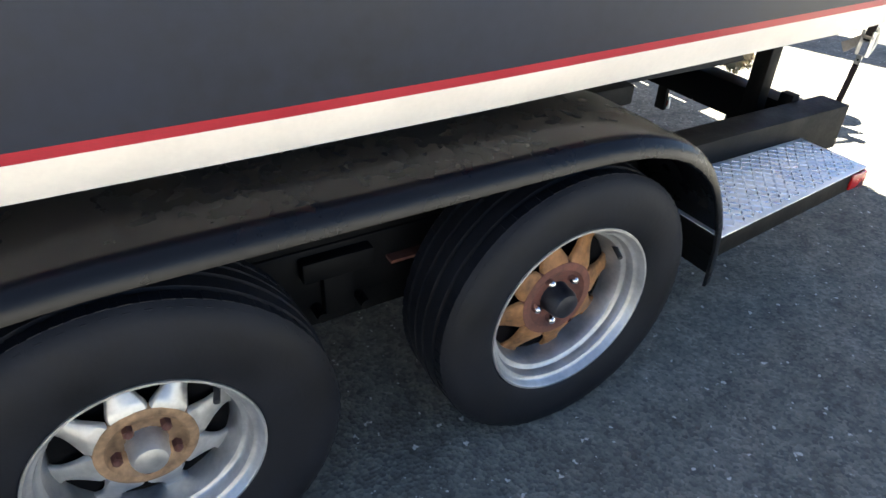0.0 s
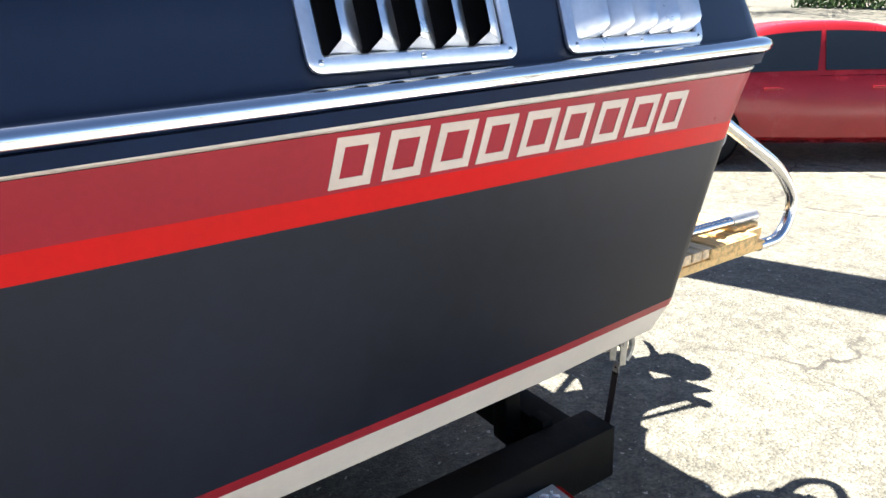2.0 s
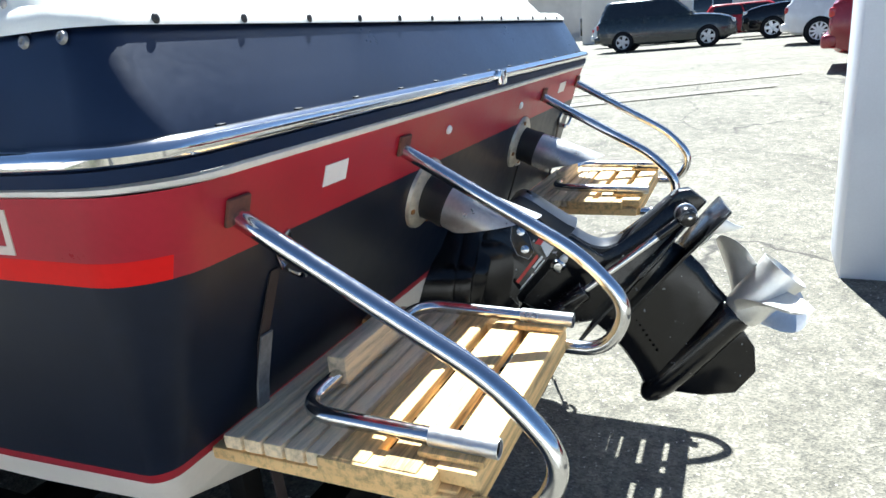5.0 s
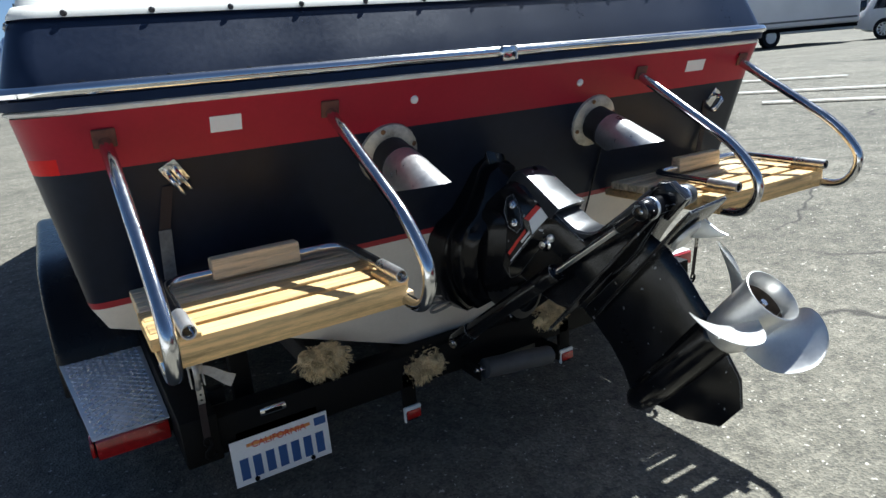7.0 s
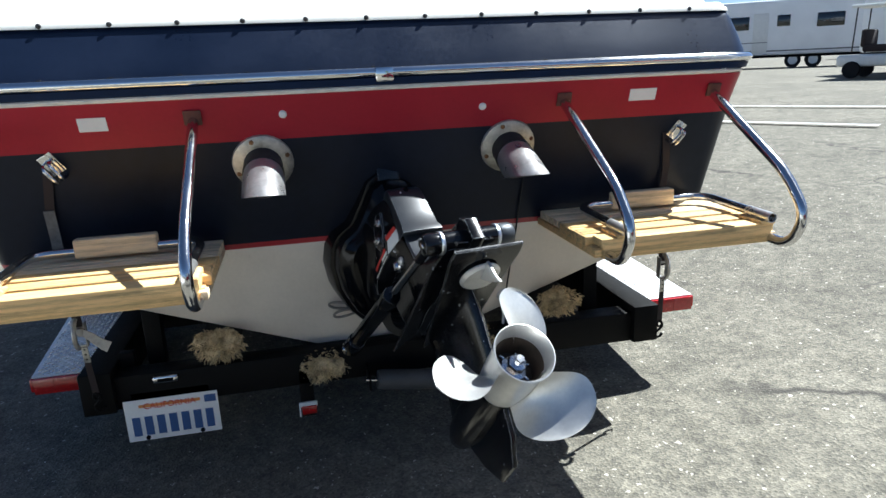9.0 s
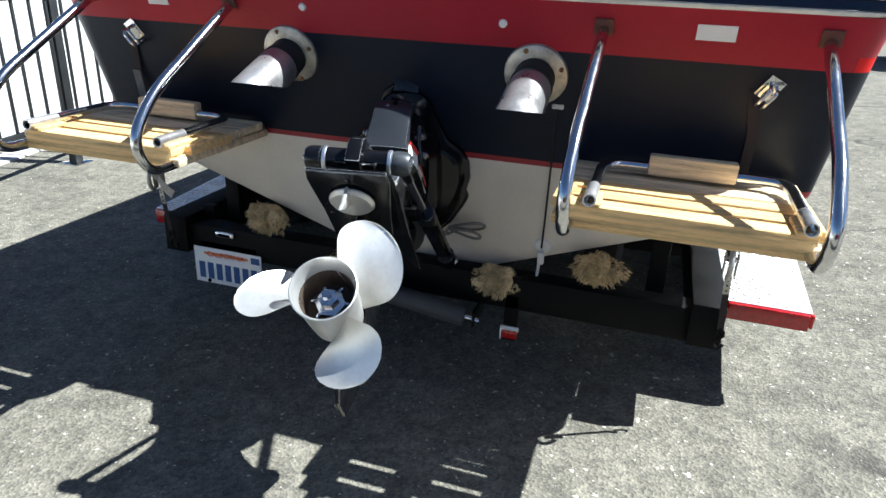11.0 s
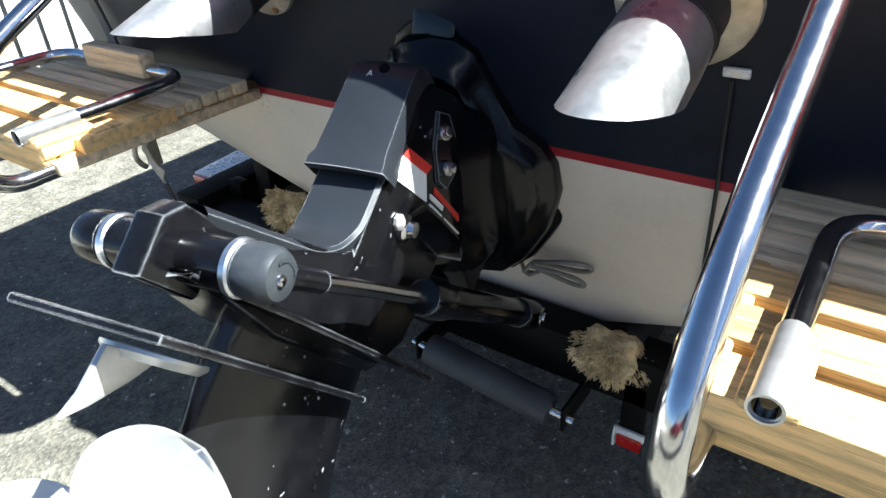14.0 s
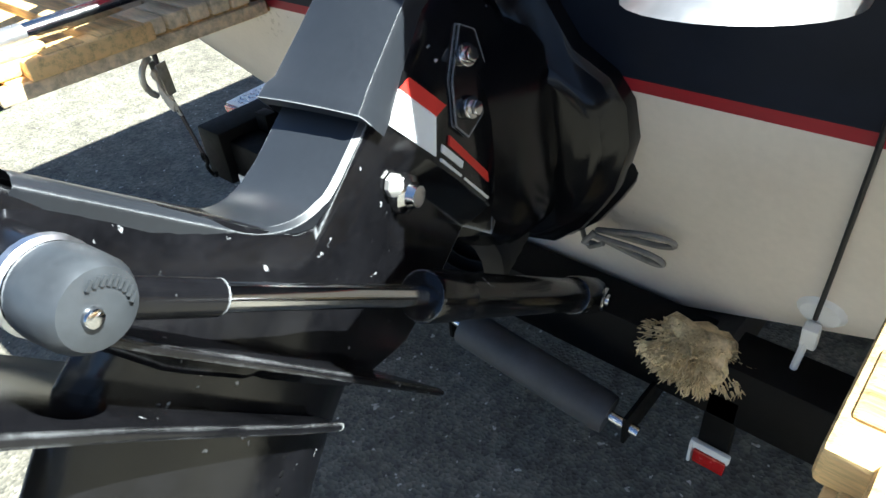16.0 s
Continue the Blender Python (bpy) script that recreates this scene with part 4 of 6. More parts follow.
def casing(name, layers, lab=""):
    """A faceted casing round the drive's pivot: (aft place, size of the outline, lift)."""
    bm = B()
    loops = []
    for u, k, lift in layers:
        pts = OUT + [(-v, z) for v, z in OUT[-2:0:-1]]
        loops.append([DV * (v * k * (.92 if v < 0 else 1)) + DU * (u - (1.085 - z) * .16 + (.03 if v < 0 else 0)) + Vector((0, 0, .80 + (z - .80) * k + lift)) for v, z in pts])
    R = strip(bm, loops, True)
    bm.faces.new(R[-1])
    ob = part(name, bm, M_casing, drive, lab)
    return ob


casing("gimbal_housing", ((-.16, 1.0, 0), (.000, 1.0, 0), (.008, .985, 0), (.010, .95, 0)))
casing("gimbal_ring", ((-.02, .93, 0), (.045, .93, 0), (.055, .91, 0), (.060, .86, 0), (.085, .80, .0), (.095, .74, .0)))
bm = B()
loops = []
for u, w, h, zc in ((.02, .125, .175, .80), (.10, .120, .165, .81), (.14, .108, .150, .82), (.17, .096, .130, .835)):
    loops.append([DV * (math.copysign(abs(math.cos(t)) ** .6, math.cos(t)) * w) + DU * u + Vector((0, 0, zc + math.copysign(abs(math.sin(t)) ** .7, math.sin(t)) * h)) for t in (2 * math.pi * q / 28 for q in range(28))])
R = strip(bm, loops, True)
bm.faces.new(R[-1])
part("bell_housing", bm, M_casing, drive)
for v, z in ((.17, .86), (-.17, .86), (.19, .74), (-.19, .74), (.09, .99), (-.09, .99)):
    bm = B()
    c = DV * (v * .95) + DU * (.012 - (1.085 - z) * .16) + Vector((0, 0, z))
    rod(bm, c, c + DU * .014, .008, 6)
    part("bolt", bm, M_blackpaint, drive)
bm = B()
prism(bm, [(-.035, 1.00), (-.035, 1.10), (.03, 1.115), (.05, 1.06), (.05, 1.00)], -.04, .04, "x", .01, axis_m(Vector((0, 0, 0)), (0, 0, 1), DV) @ pose(0, 0, 0, 0, 0, 180))
part("steering_head", bm, M_blackpaint, drive)
for i in range(5):
    bm = B()
    c = DU * (.045 + i * .022) + Vector((0, 0, .66 - i * .006))
    lathe(bm, [(.06, -.012), (.085, 0), (.06, .012)], 20, axis_m(c, DU, DV))
    part("bellows", bm, M_rubber_black, drive)

# propeller
prop = thing("propeller", DO, "three-bladed stainless steel propeller on the tilted drive", "propeller")
PD = dm(.012, .012, -.006)
PM = PD @ pose(0, 0, 0, -90, 0, 0)
bm = B()
lathe(bm, [(.050, -.178), (.058, -.16), (.062, -.10), (.064, -.04), (.069, -.008), (.0705, 0), (.068, .001), (.0625, -.01), (.058, -.05)], 40, PM)
part("hub", bm, M_prop, prop)
bm = B()
lathe(bm, [(.0586, -.04), (.057, -.055), (.055, -.11), (.02, -.11), (.018, -.08), (.0, -.08)], 32, PM)
part("hub_bore", bm, M_prop_in, prop, "sooty brown exhaust bore")
bm = B()
lathe(bm, [(.033, -.092), (.033, -.075), (.021, -.072), (.021, -.048), (.010, -.045), (.010, -.028), (.0, -.028)], 6, PM)
part("nut", bm, M_steel, prop)
for k in range(6):
    a = radians(60 * k)
    bm = B()
    box(bm, (.036, 0, -.078), (.012, .006, .012), .001, PM @ pose(0, 0, 0, 0, 0, 60 * k))
    part("lock_tab", bm, M_steel, prop)
for ang in (37.2, 157.2, 277.2):
    # ang from straight up, towards starboard
    bm = B()
    rows_f, rows_b = [], []
    for i in range(25):
        t = math.sin(i / 24 * math.pi / 2)
        r = .056 + t * .1403
        half = (.0443 + .0368 * math.sin(min(1, t * 1.2) * math.pi * .58)) * (.83 + .17 * min(1.0, t * 2.2)) * math.sqrt(max(0.0, 1 - (max(0, t - .545) / .455) ** 2.2)) + .0015
        pitch = math.atan2(.46, 2 * math.pi * r)
        rf, rb = [], []
        for j in range(13):
            s = -1 + j / 6
            arc = s * half / r
            cup = .0101 * (s * s) * (1 - t * .3)
            th = .006 * (1 - t * .75) * (1 - s * s * .85)
            along = -s * half * math.tan(pitch) * 1.253 - .1102 + t * .0507 + cup
            th_a = math.radians(ang) + arc * math.cos(pitch) * 1.094 - .156 * t * t
            x, z = r * math.sin(th_a), r * math.cos(th_a)
            rf.append(PD @ Vector((x, along + th, z)))
            rb.append(PD @ Vector((x, along - th, z)))
        rows_f.append(rf)
        rows_b.append(rb)
    ring = [f + b[::-1] for f, b in zip(rows_f, rows_b)]
    R = strip(bm, ring, True)
    bm.faces.new(R[-1])
    part("blade", bm, M_prop, prop)
M_cord = mat("grey_cord", (.20, .19, .175), .7, var=.3, scale=40, spec=.3)
def cord_coil(k, side):
    """Two long loops of cord tied beside the drive; k: +1 to starboard, -1 to port."""
    cord = thing("cord_coil", (k * .18, .08, .56), "coiled grey cord tied beside the drive", "cord", "cords beside the drive")
    for ln, wd, up, out in ((.122, .023, .12, .034), (.108, .024, -.22, .046)):
        bm = B()
        pts = []
        for q in range(33):
            t = 2 * math.pi * q / 32
            u = (1 - math.cos(t)) / 2
            pts.append(on_transom(k * (side + ln * u), .600 + up * ln * u + wd * math.sin(t) * (.35 + .65 * u), out - .012 * u + .006 * math.sin(t)))
        tube(bm, pts, .0048, 8)
        part("loop", bm, M_cord, cord)
    bm = B()
    tube(bm, [on_transom(k * (side + .022), .602, .055), on_transom(k * side, .588, .060), on_transom(k * (side - .020), .572, .045), on_transom(k * (side - .043), .585, .02)], .0042, 8)
    tube(bm, [on_transom(k * (side + .004), .612, .048), on_transom(k * (side - .008), .598, .062), on_transom(k * (side + .002), .584, .05)], .0052, 8)
    part("tail", bm, M_cord, cord)


cord_coil(1, .128)
cord_coil(-1, .092)


# ---- trailer ----
trailer = thing("boat_trailer", (0, 2.4, 0), "black tandem-axle boat trailer with diamond-plate steps", "trailer")
for s in (-1, 1):
    bm = B()
    box(bm, (s * 1.003, 2.0, .395), (.104, 3.87, .150), .006)
    part("side_rail", bm, M_frame, trailer)
    bm = B()
    rod(bm, (s * 1.0, 3.9, .385), (s * .05, 6.6, .42), .05, 4)
    part("tongue_rail", bm, M_frame, trailer)
bm = B()
box(bm, (0, .135, .380), (1.94, .09, .12), .006)
part("rear_crossmember", bm, M_frame, trailer)
for x, w in ((-.322, .05), (.370, .05), (-.780, .26)):
    bm = B()
    box(bm, (x, .099, .285), (w, .018, .18), .003)
    part("hanger_plate", bm, M_frame, trailer)
bm = B()
box(bm, (-.925, .20, .462), (.05, .035, .05), .004)
part("rail_tab", bm, M_frame, trailer)
for y in (1.0, 2.0, 3.2):
    bm = B()
    box(bm, (0, y, .33), (1.94, .075, .10), .005)
    part("crossmember", bm, M_frame, trailer)
for y in (1.42, 2.28):
    bm = B()
    rod(bm, (-1.12, y, .335), (1.12, y, .335), .030, 14)
    part("axle", bm, M_frame, trailer)
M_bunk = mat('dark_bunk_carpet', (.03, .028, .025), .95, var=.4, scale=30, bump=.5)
# bunk boards with ragged carpet ends
for x, zt in ((-.601, .553), (-.258, .425), (.300, .456), (.644, .560)):
    tilt = 24 if x > 0 else -24
    m = Matrix.Translation((x, 1.7, zt - .05)) @ pose(0, 0, 0, 0, -tilt, 0)
    bm = B()
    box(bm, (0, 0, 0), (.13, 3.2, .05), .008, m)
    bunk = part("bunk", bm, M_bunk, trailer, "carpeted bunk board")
    for yy in (.9, 2.6):
        bm = B()
        box(bm, (x, yy, (zt - .08 + .33) / 2), (.06, .08, max(.03, zt - .08 - .33)), .004)
        part("bunk_post", bm, M_frame, bunk)
    rnd = random.Random(int((x + 2) * 100))
    cc = Vector((x, .112, zt - .040))
    bm = B()
    bmesh.ops.create_icosphere(bm, subdivisions=3, radius=1, matrix=Matrix.Translation(cc) @ Matrix.Diagonal((.074, .046, .048, 1)))
    for v in bm.verts:
        v.co += (v.co - cc) * (.5 * noise.noise(v.co * 22) + .2 * noise.noise(v.co * 60))
    # twisted yarn ends, hanging out in tufts
    for k in range(1150):
        a, b2 = rnd.uniform(0, 2 * math.pi), rnd.uniform(-1, 1)
        n = Vector((math.cos(a) * math.sqrt(1 - b2 * b2), -abs(math.sin(a)) * math.sqrt(1 - b2 * b2), b2))
        f = 1 + .45 * noise.noise(n * 3.1 + Vector((x * 9, 0, 0)))
        p = cc + Vector((n.x * .074 * f, n.y * .046 * f, n.z * .048 * f))
        o = n + Vector((.35 * noise.noise(p * 25), 0, .35 * noise.noise(p * 31)))
        ln = rnd.uniform(.007, .019)
        mid = p + o * ln * .55 + Vector((0, 0, -.002))
        tip = p + o * ln * .8 + Vector((rnd.uniform(-.006, .006), rnd.uniform(-.006, .002), -ln * rnd.uniform(.05, .55)))
        sd = o.cross(Vector((rnd.uniform(-1, 1), rnd.uniform(-1, 1), rnd.uniform(-1, 1)))).normalized()
        up = sd.cross(o).normalized()
        w = rnd.uniform(.0012, .0020)
        rg = [[bm.verts.new(q + (sd * math.cos(t) + up * math.sin(t)) * ww) for t in (0, 2.1, 4.2)] for q, ww in ((p, w), (mid, w), (tip, w * .5))]
        for A, C in zip(rg, rg[1:]):
            for e in range(3):
                bm.faces.new((A[e], A[(e + 1) % 3], C[(e + 1) % 3], C[e]))
    part("carpet_end", bm, M_carpet, bunk, "shaggy frayed carpet end", smooth=False)
# keel roller
bm = B()
lathe(bm, [(0, -.150), (.034, -.150), (.036, -.135), (.036, .135), (.034, .150), (0, .150)], 20, axis_m(Vector((.075, .0, .327)), (1, .05, -.16)))
rol = part("keel_roller", bm, M_roller, trailer, "grey rubber keel roller")
bm = B()
rod(bm, (-.115, -.010, .357), (.275, .010, .295), .010, 10)
part("spindle", bm, M_steel, rol)
bm = B()
box(bm, (-.10, .05, .345), (.008, .14, .06), .002)
part("roller_bracket", bm, M_frame, rol)
bm = B()
box(bm, (.258, .06, .305), (.008, .14, .06), .002)
part("roller_bracket", bm, M_frame, rol)
for x in (-.322, .370):
    bm = B()
    box(bm, (x, .084, .246), (.066, .010, .020), .003)
    box(bm, (x - .030, .083, .226), (.006, .012, .05), .002)
    rf = part("reflector", bm, M_plastic_w, trailer)
    bm = B()
    box(bm, (x + .003, .081, .226), (.054, .012, .032), .003)
    part("lens", bm, M_reflector_red, rf, "red reflector lens")


def fender(s):
    pts = [(.955, .27), (.965, .40), (1.0, .50), (1.07, .61), (1.17, .685), (1.29, .722), (1.42, .733), (2.30, .733), (2.45, .722), (2.58, .68), (2.68, .61), (2.74, .50), (2.775, .40), (2.785, .27)]
    pts = [(p.y, p.z) for p in bend([(0, y, z) for y, z in pts], .05, 2)]
    bm = B()
    xo, xi = s * 1.352, s * 1.045
    cen = Vector((0, 1.87, .30))
    rows = []
    for y, z in pts:
        o = (Vector((0, y, z)) - cen)
        o = Vector((0, 0 if 1.5 < y < 2.25 else math.copysign(1, y - 1.87) * (1 - min(1, (z - .27) / .45)), .25 + min(1, (z - .27) / .45))).normalized()
        P = Vector((0, y, z))
        rows.append([P + Vector((xi, 0, 0)), P + Vector((xo - s * .036, 0, 0)), P + Vector((xo - s * .022, 0, 0)) - o * .003, P + Vector((xo - s * .010, 0, 0)) - o * .011, P + Vector((xo - s * .002, 0, 0)) - o * .024, P + Vector((xo, 0, 0)) - o * .042, P + Vector((xo - s * .006, 0, 0)) - o * .046, P + Vector((xo - s * .008, 0, 0)) - o * .024, P + Vector((xo - s * .03, 0, 0)) - o * .006, P + Vector((xi, 0, 0)) - o * .006])
    strip(bm, rows)
    part("fender", bm, M_fender, trailer, "black steel tandem fender with a rolled lip")
    # inner splash wall
    bm = B()
    prism(bm, [(y, z - .004) for y, z in pts], xi, xi + s * .004, "x")
    part("splash_panel", bm, M_frame, trailer)


M_fender = mat("black_fender_paint", (.005, .005, .0055), .27, var=.2, scale=3, fine=30, rvar=.03, spec=.2)


def step(s):
    """A step behind the fender that narrows towards its tail: (inner, outer) half widths at the tail and at the fender."""
    xi, xa, xf, y0, y1, zt = (1.058, 1.276, 1.345, .284, .985, .398) if s < 0 else (1.080, 1.352, 1.385, .300, .985, .400)

    def outline(d=0.0):
        return [(s * (xi + d), y0 + d), (s * (xa - d), y0 + d), (s * (xf - d), y1 - d), (s * (xi + d), y1 - d)]

    bm = B()
    prism(bm, outline(.003), zt - .064, zt - .0045, "z", .003)
    st = part("step", bm, M_frame, trailer)
    bm = B()
    prism(bm, outline(), zt - .0045, zt, "z", .001)
    tread = part("tread_plate", bm, M_diamond, st, "bright aluminium diamond plate")
    bm = B()
    nx, ny = 12, 33
    for i in range(nx):
        for j in range(ny):
            v = (j + .5) / ny
            cy = y0 + .010 + v * (y1 - y0 - .020)
            wide = xa + (xf - xa) * v - xi - .024
            cx = xi + .012 + (i + .5) / nx * wide
            a = 45 if (i + j) % 2 else -45
            m = Matrix.Translation((s * cx, cy, zt)) @ pose(0, 0, 0, 0, 0, a)
            q = [bm.verts.new(m @ Vector(p)) for p in ((-.0125, 0, 0), (0, -.0034, 0), (.0125, 0, 0), (0, .0034, 0), (-.007, 0, .0026), (.007, 0, .0026))]
            for f in ((0, 1, 4), (1, 5, 4), (1, 2, 5), (2, 3, 5), (3, 4, 5), (3, 0, 4)):
                bm.faces.new([q[k] for k in f])
    part("tread_lug", bm, M_lug, tread, smooth=False, kind="stuff")
    bm = B()
    box(bm, (s * (xi + xa) / 2, y0 - .006, zt - .034), (xa - xi - .012, .018, .060), .004)
    lens = part("tail_light", bm, M_reflector_red, st, "red tail light lens")
    for k in (.34, .66):
        bm = B()
        box(bm, (s * (xi + (xa - xi) * k), y0 - .0155, zt - .034), (.004, .002, .054), .0006)
        part("lens_rib", bm, M_reflector_red, lens)
    bm = B()
    box(bm, (s * (xa + .004), y0 + .035, zt - .034), (.012, .07, .050), .004)
    part("side_marker", bm, M_reflector_red, st)
    bm = B()
    box(bm, (s * 1.06, .62, .36), (.05, .66, .03), .004)
    part("step_bracket", bm, M_frame, st)
    bm = B()
    box(bm, (s * 1.04, 1.25, .56), (.02, .24, .18), .004)
    part("fender_stay", bm, M_frame, st)


def wheel(s, y, rusty):
    base = (s * 1.238, y - .014, .318)
    m = axis_m(Vector(base), (s, 0, 0), (0, 1, 0))
    bm = B()
    prof = [(.200, .075), (.206, .088), (.222, .098), (.25, .105), (.285, .106), (.312, .102), (.330, .092), (.338, .082), (.3375, .060), (.332, .058), (.332, .052), (.340, .050), (.342, .022), (.335, .020), (.335, .014), (.343, .012)]
    prof = [(r if r < .21 else r - (r - .2) * .06, h) for r, h in prof]
    # the fore pair has smaller rims in taller tyres
    k_rim = 1.0 if rusty else .89
    prof = [(r * k_rim if r < .23 else r, h) for r, h in prof]
    prof = prof + [(r, -h) for r, h in prof[::-1]]
    lathe(bm, prof, 56, m)
    wh = part("wheel", bm, M_tyre, trailer, "trailer wheel with a rusty spoked rim" if rusty else "trailer wheel with a dull spoked rim")
    wh.name = "wheel"
    rnd = random.Random(3 if rusty else 4)
    bm = B()
    for k in range(72):
        a = 2 * math.pi * k / 72
        for h0, h1 in ((.060, .083), (-.083, -.060)):
            mm = m @ pose(0, 0, 0, 0, 0, math.degrees(a))
            box(bm, (.3265, 0, (h0 + h1) / 2), (.008, .018, h1 - h0), m=mm)
        # ribs that run over the shoulder
        box(bm, (.3165, 0, .0885), (.012, .010, .008), m=m @ pose(0, 0, 0, 0, 0, math.degrees(a)))
    part("tread_block", bm, M_tyre, wh, smooth=False, kind="stuff")
    m = m @ Matrix.Diagonal((k_rim, k_rim, 1, 1))
    bm = B()
    lathe(bm, [(.199, .070), (.209, .082), (.212, .090), (.2105, .0945), (.206, .0945), (.2025, .090), (.200, .080), (.196, .076), (.190, .074), (.1875, .068), (.186, .054), (.182, .050), (.176, .048), (.173, .042), (.171, .020), (.168, .004), (.164, -.08), (.2, -.09), (.2, .06)], 64, m)
    part("rim", bm, M_rim, wh, "galvanised steel rim")
    # pressed disc: eight spokes that narrow towards the rim, with three-cornered holes between
    mt = M_rust if rusty else M_rim
    for k in range(8):
        mm = m @ pose(0, 0, 0, 0, 0, 45 * k + 10)
        bm = B()
        rows = []
        for r, w, h in ((.088, .0365, .036), (.100, .0370, .034), (.112, .0315, .029), (.128, .0245, .022), (.146, .0205, .014), (.158, .0225, .008), (.168, .030, .004)):
            rows.append([mm @ Vector((r, -w, h - .010)), mm @ Vector((r, -w + .001, h - .004)), mm @ Vector((r, -w + .005, h)), mm @ Vector((r, 0, h + .002)), mm @ Vector((r, w - .005, h)), mm @ Vector((r, w - .001, h - .004)), mm @ Vector((r, w, h - .010)), mm @ Vector((r, 0, h - .011))])
        strip(bm, rows, True)
        part("spoke", bm, mt, wh)
    bm = B()
    lathe(bm, [(.100, .026), (.094, .037), (.086, .0395), (.076, .038), (.069, .030), (.052, .025), (.040, .026), (.036, .030)], 40, m)
    part("disc", bm, M_rust_dark if rusty else M_rust_pale, wh, "rusted wheel centre")
    # black disc that paints the shade in the gaps between the spokes
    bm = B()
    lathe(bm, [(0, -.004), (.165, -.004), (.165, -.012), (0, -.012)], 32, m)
    part("spoke_gap_shade", bm, M_darkgap, wh)
    for k in range(5):
        a = radians(72 * k + 8)
        bm = B()
        rod(bm, m @ Vector((.057 * math.cos(a), .057 * math.sin(a), .022)), m @ Vector((.057 * math.cos(a), .057 * math.sin(a), .042)), .0095, 6)
        ball(bm, (.057 * math.cos(a), .057 * math.sin(a), .042), .009, 8, (1, 1, .8), m)
        part("lug_nut", bm, M_steel if rusty else M_rust_dark, wh)
    bm = B()
    lathe(bm, [(.042, .022), (.038, .03), (.036, .060), (.030, .072), (.015, .076), (0, .076)], 20, m)
    part("hub_cap", bm, M_hubcap if rusty else M_rim, wh, "dark grease cap")
    bm = B()
    a = radians(215)
    rod(bm, m @ Vector((.176 * math.cos(a), .176 * math.sin(a), .04)), m @ Vector((.162 * math.cos(a), .162 * math.sin(a), .075)), .006, 8)
    part("valve", bm, M_rubber_black, wh)
    bm = B()
    lathe(bm, [(0, -.02), (.15, -.02), (.15, -.06), (0, -.06)], 24, m)
    part("brake_drum", bm, M_rust_dark, wh)


M_rust_pale = mat("lightly_rusted_centre", (.26, .165, .095), .6, .45, var=.7, scale=24, bump=.2)
M_hubcap = mat("dark_grease_cap", (.03, .03, .035), .4, .6, var=.6, scale=30)
for s in (-1, 1):
    fender(s)
    step(s)
    for y, rusty in ((1.424, True), (2.297, False)):
        wheel(s, y, rusty)
    bm = B()
    box(bm, (s * 1.06, 1.85, .43), (.05, .16, .05), .006)
    box(bm, (s * 1.06, 1.85, .36), (.03, .07, .12), .006)
    rod(bm, (s * 1.03, 1.80, .32), (s * 1.10, 1.80, .32), .012, 8)
    rod(bm, (s * 1.03, 1.90, .32), (s * 1.10, 1.90, .32), .012, 8)
    part("spring_hanger", bm, M_frame, trailer)
    bm = B()
    for k in range(4):
        box(bm, (s * 1.06, 1.42, .40 - k * .010), (.045, .62 - k * .12, .008), .001)
        box(bm, (s * 1.06, 2.28, .40 - k * .010), (.045, .62 - k * .12, .008), .001)
    part("leaf_spring", bm, M_rust_dark, trailer)
for x in (-.835, .835):
    bm = B()
    box(bm, (x, .245, .52), (.06, .05, .26), .005)
    part('bunk_bracket', bm, M_frame, trailer)
for s in (-1, 1):
    bm = B()
    box(bm, (s * 1.02, 1.85, .66), (.05, 1.6, .05), .005)
    part("fender_bearer", bm, M_frame, trailer)

# ---- number plate ----
PX, PY, PZ = -.780, .079, .276
plate = thing("number_plate", (PX, PY, PZ - .076), "white registration plate with blue characters on the trailer", "number plate")
bm = B()
box(bm, (PX, PY, PZ), (.307, .004, .154), .0015)
part("plate_sheet", bm, M_plate, plate)
for k in range(7):
    bm = B()
    box(bm, (PX - .120 + k * .040, PY - .003, PZ - .022), (.026, .002, .070), .0)
    part("bar", bm, M_blue, plate, smooth=False)
bm = B()
box(bm, (PX - .005, PY - .003, PZ + .053), (.20, .002, .010))
part("bar", bm, M_orange, plate, smooth=False)
cu = bpy.data.curves.new("word", 'FONT')
cu.body, cu.size, cu.align_x, cu.extrude = "CALIFORNIA", .030, 'CENTER', .0006
tmp = bpy.data.objects.new("word", cu)
scene.collection.objects.link(tmp)
me = bpy.data.meshes.new_from_object(tmp)
scene.collection.objects.unlink(tmp)
bpy.data.objects.remove(tmp)
bm = B()
bm.from_mesh(me)
bm.transform(Matrix.Translation((PX - .005, PY - .0045, PZ + .042)) @ pose(0, 0, 0, 90, 0, 0))
part("state_name", bm, M_label_red, plate, smooth=False)
bm = B()
box(bm, (PX + .128, PY - .003, PZ + .052), (.038, .002, .026))
part("bar", bm, M_blue, plate, smooth=False)
for x in (-.09, .09):
    bm = B()
    rod(bm, (PX + x, PY - .006, PZ - .066), (PX + x, PY, PZ - .066), .008, 8)
    part("bolt", bm, M_darkgap, plate)
lamp = thing("plate_lamp", (-.787, .09, .40), "small steel number plate lamp on the trailer", "lamp")
bm = B()
box(bm, (-.787, .095, .416), (.085, .035, .026), .008)
part("housing", bm, M_steel, lamp)
bm = B()
box(bm, (-.787, .0765, .416), (.052, .004, .010), .001)
part("slot", bm, M_darkgap, lamp)


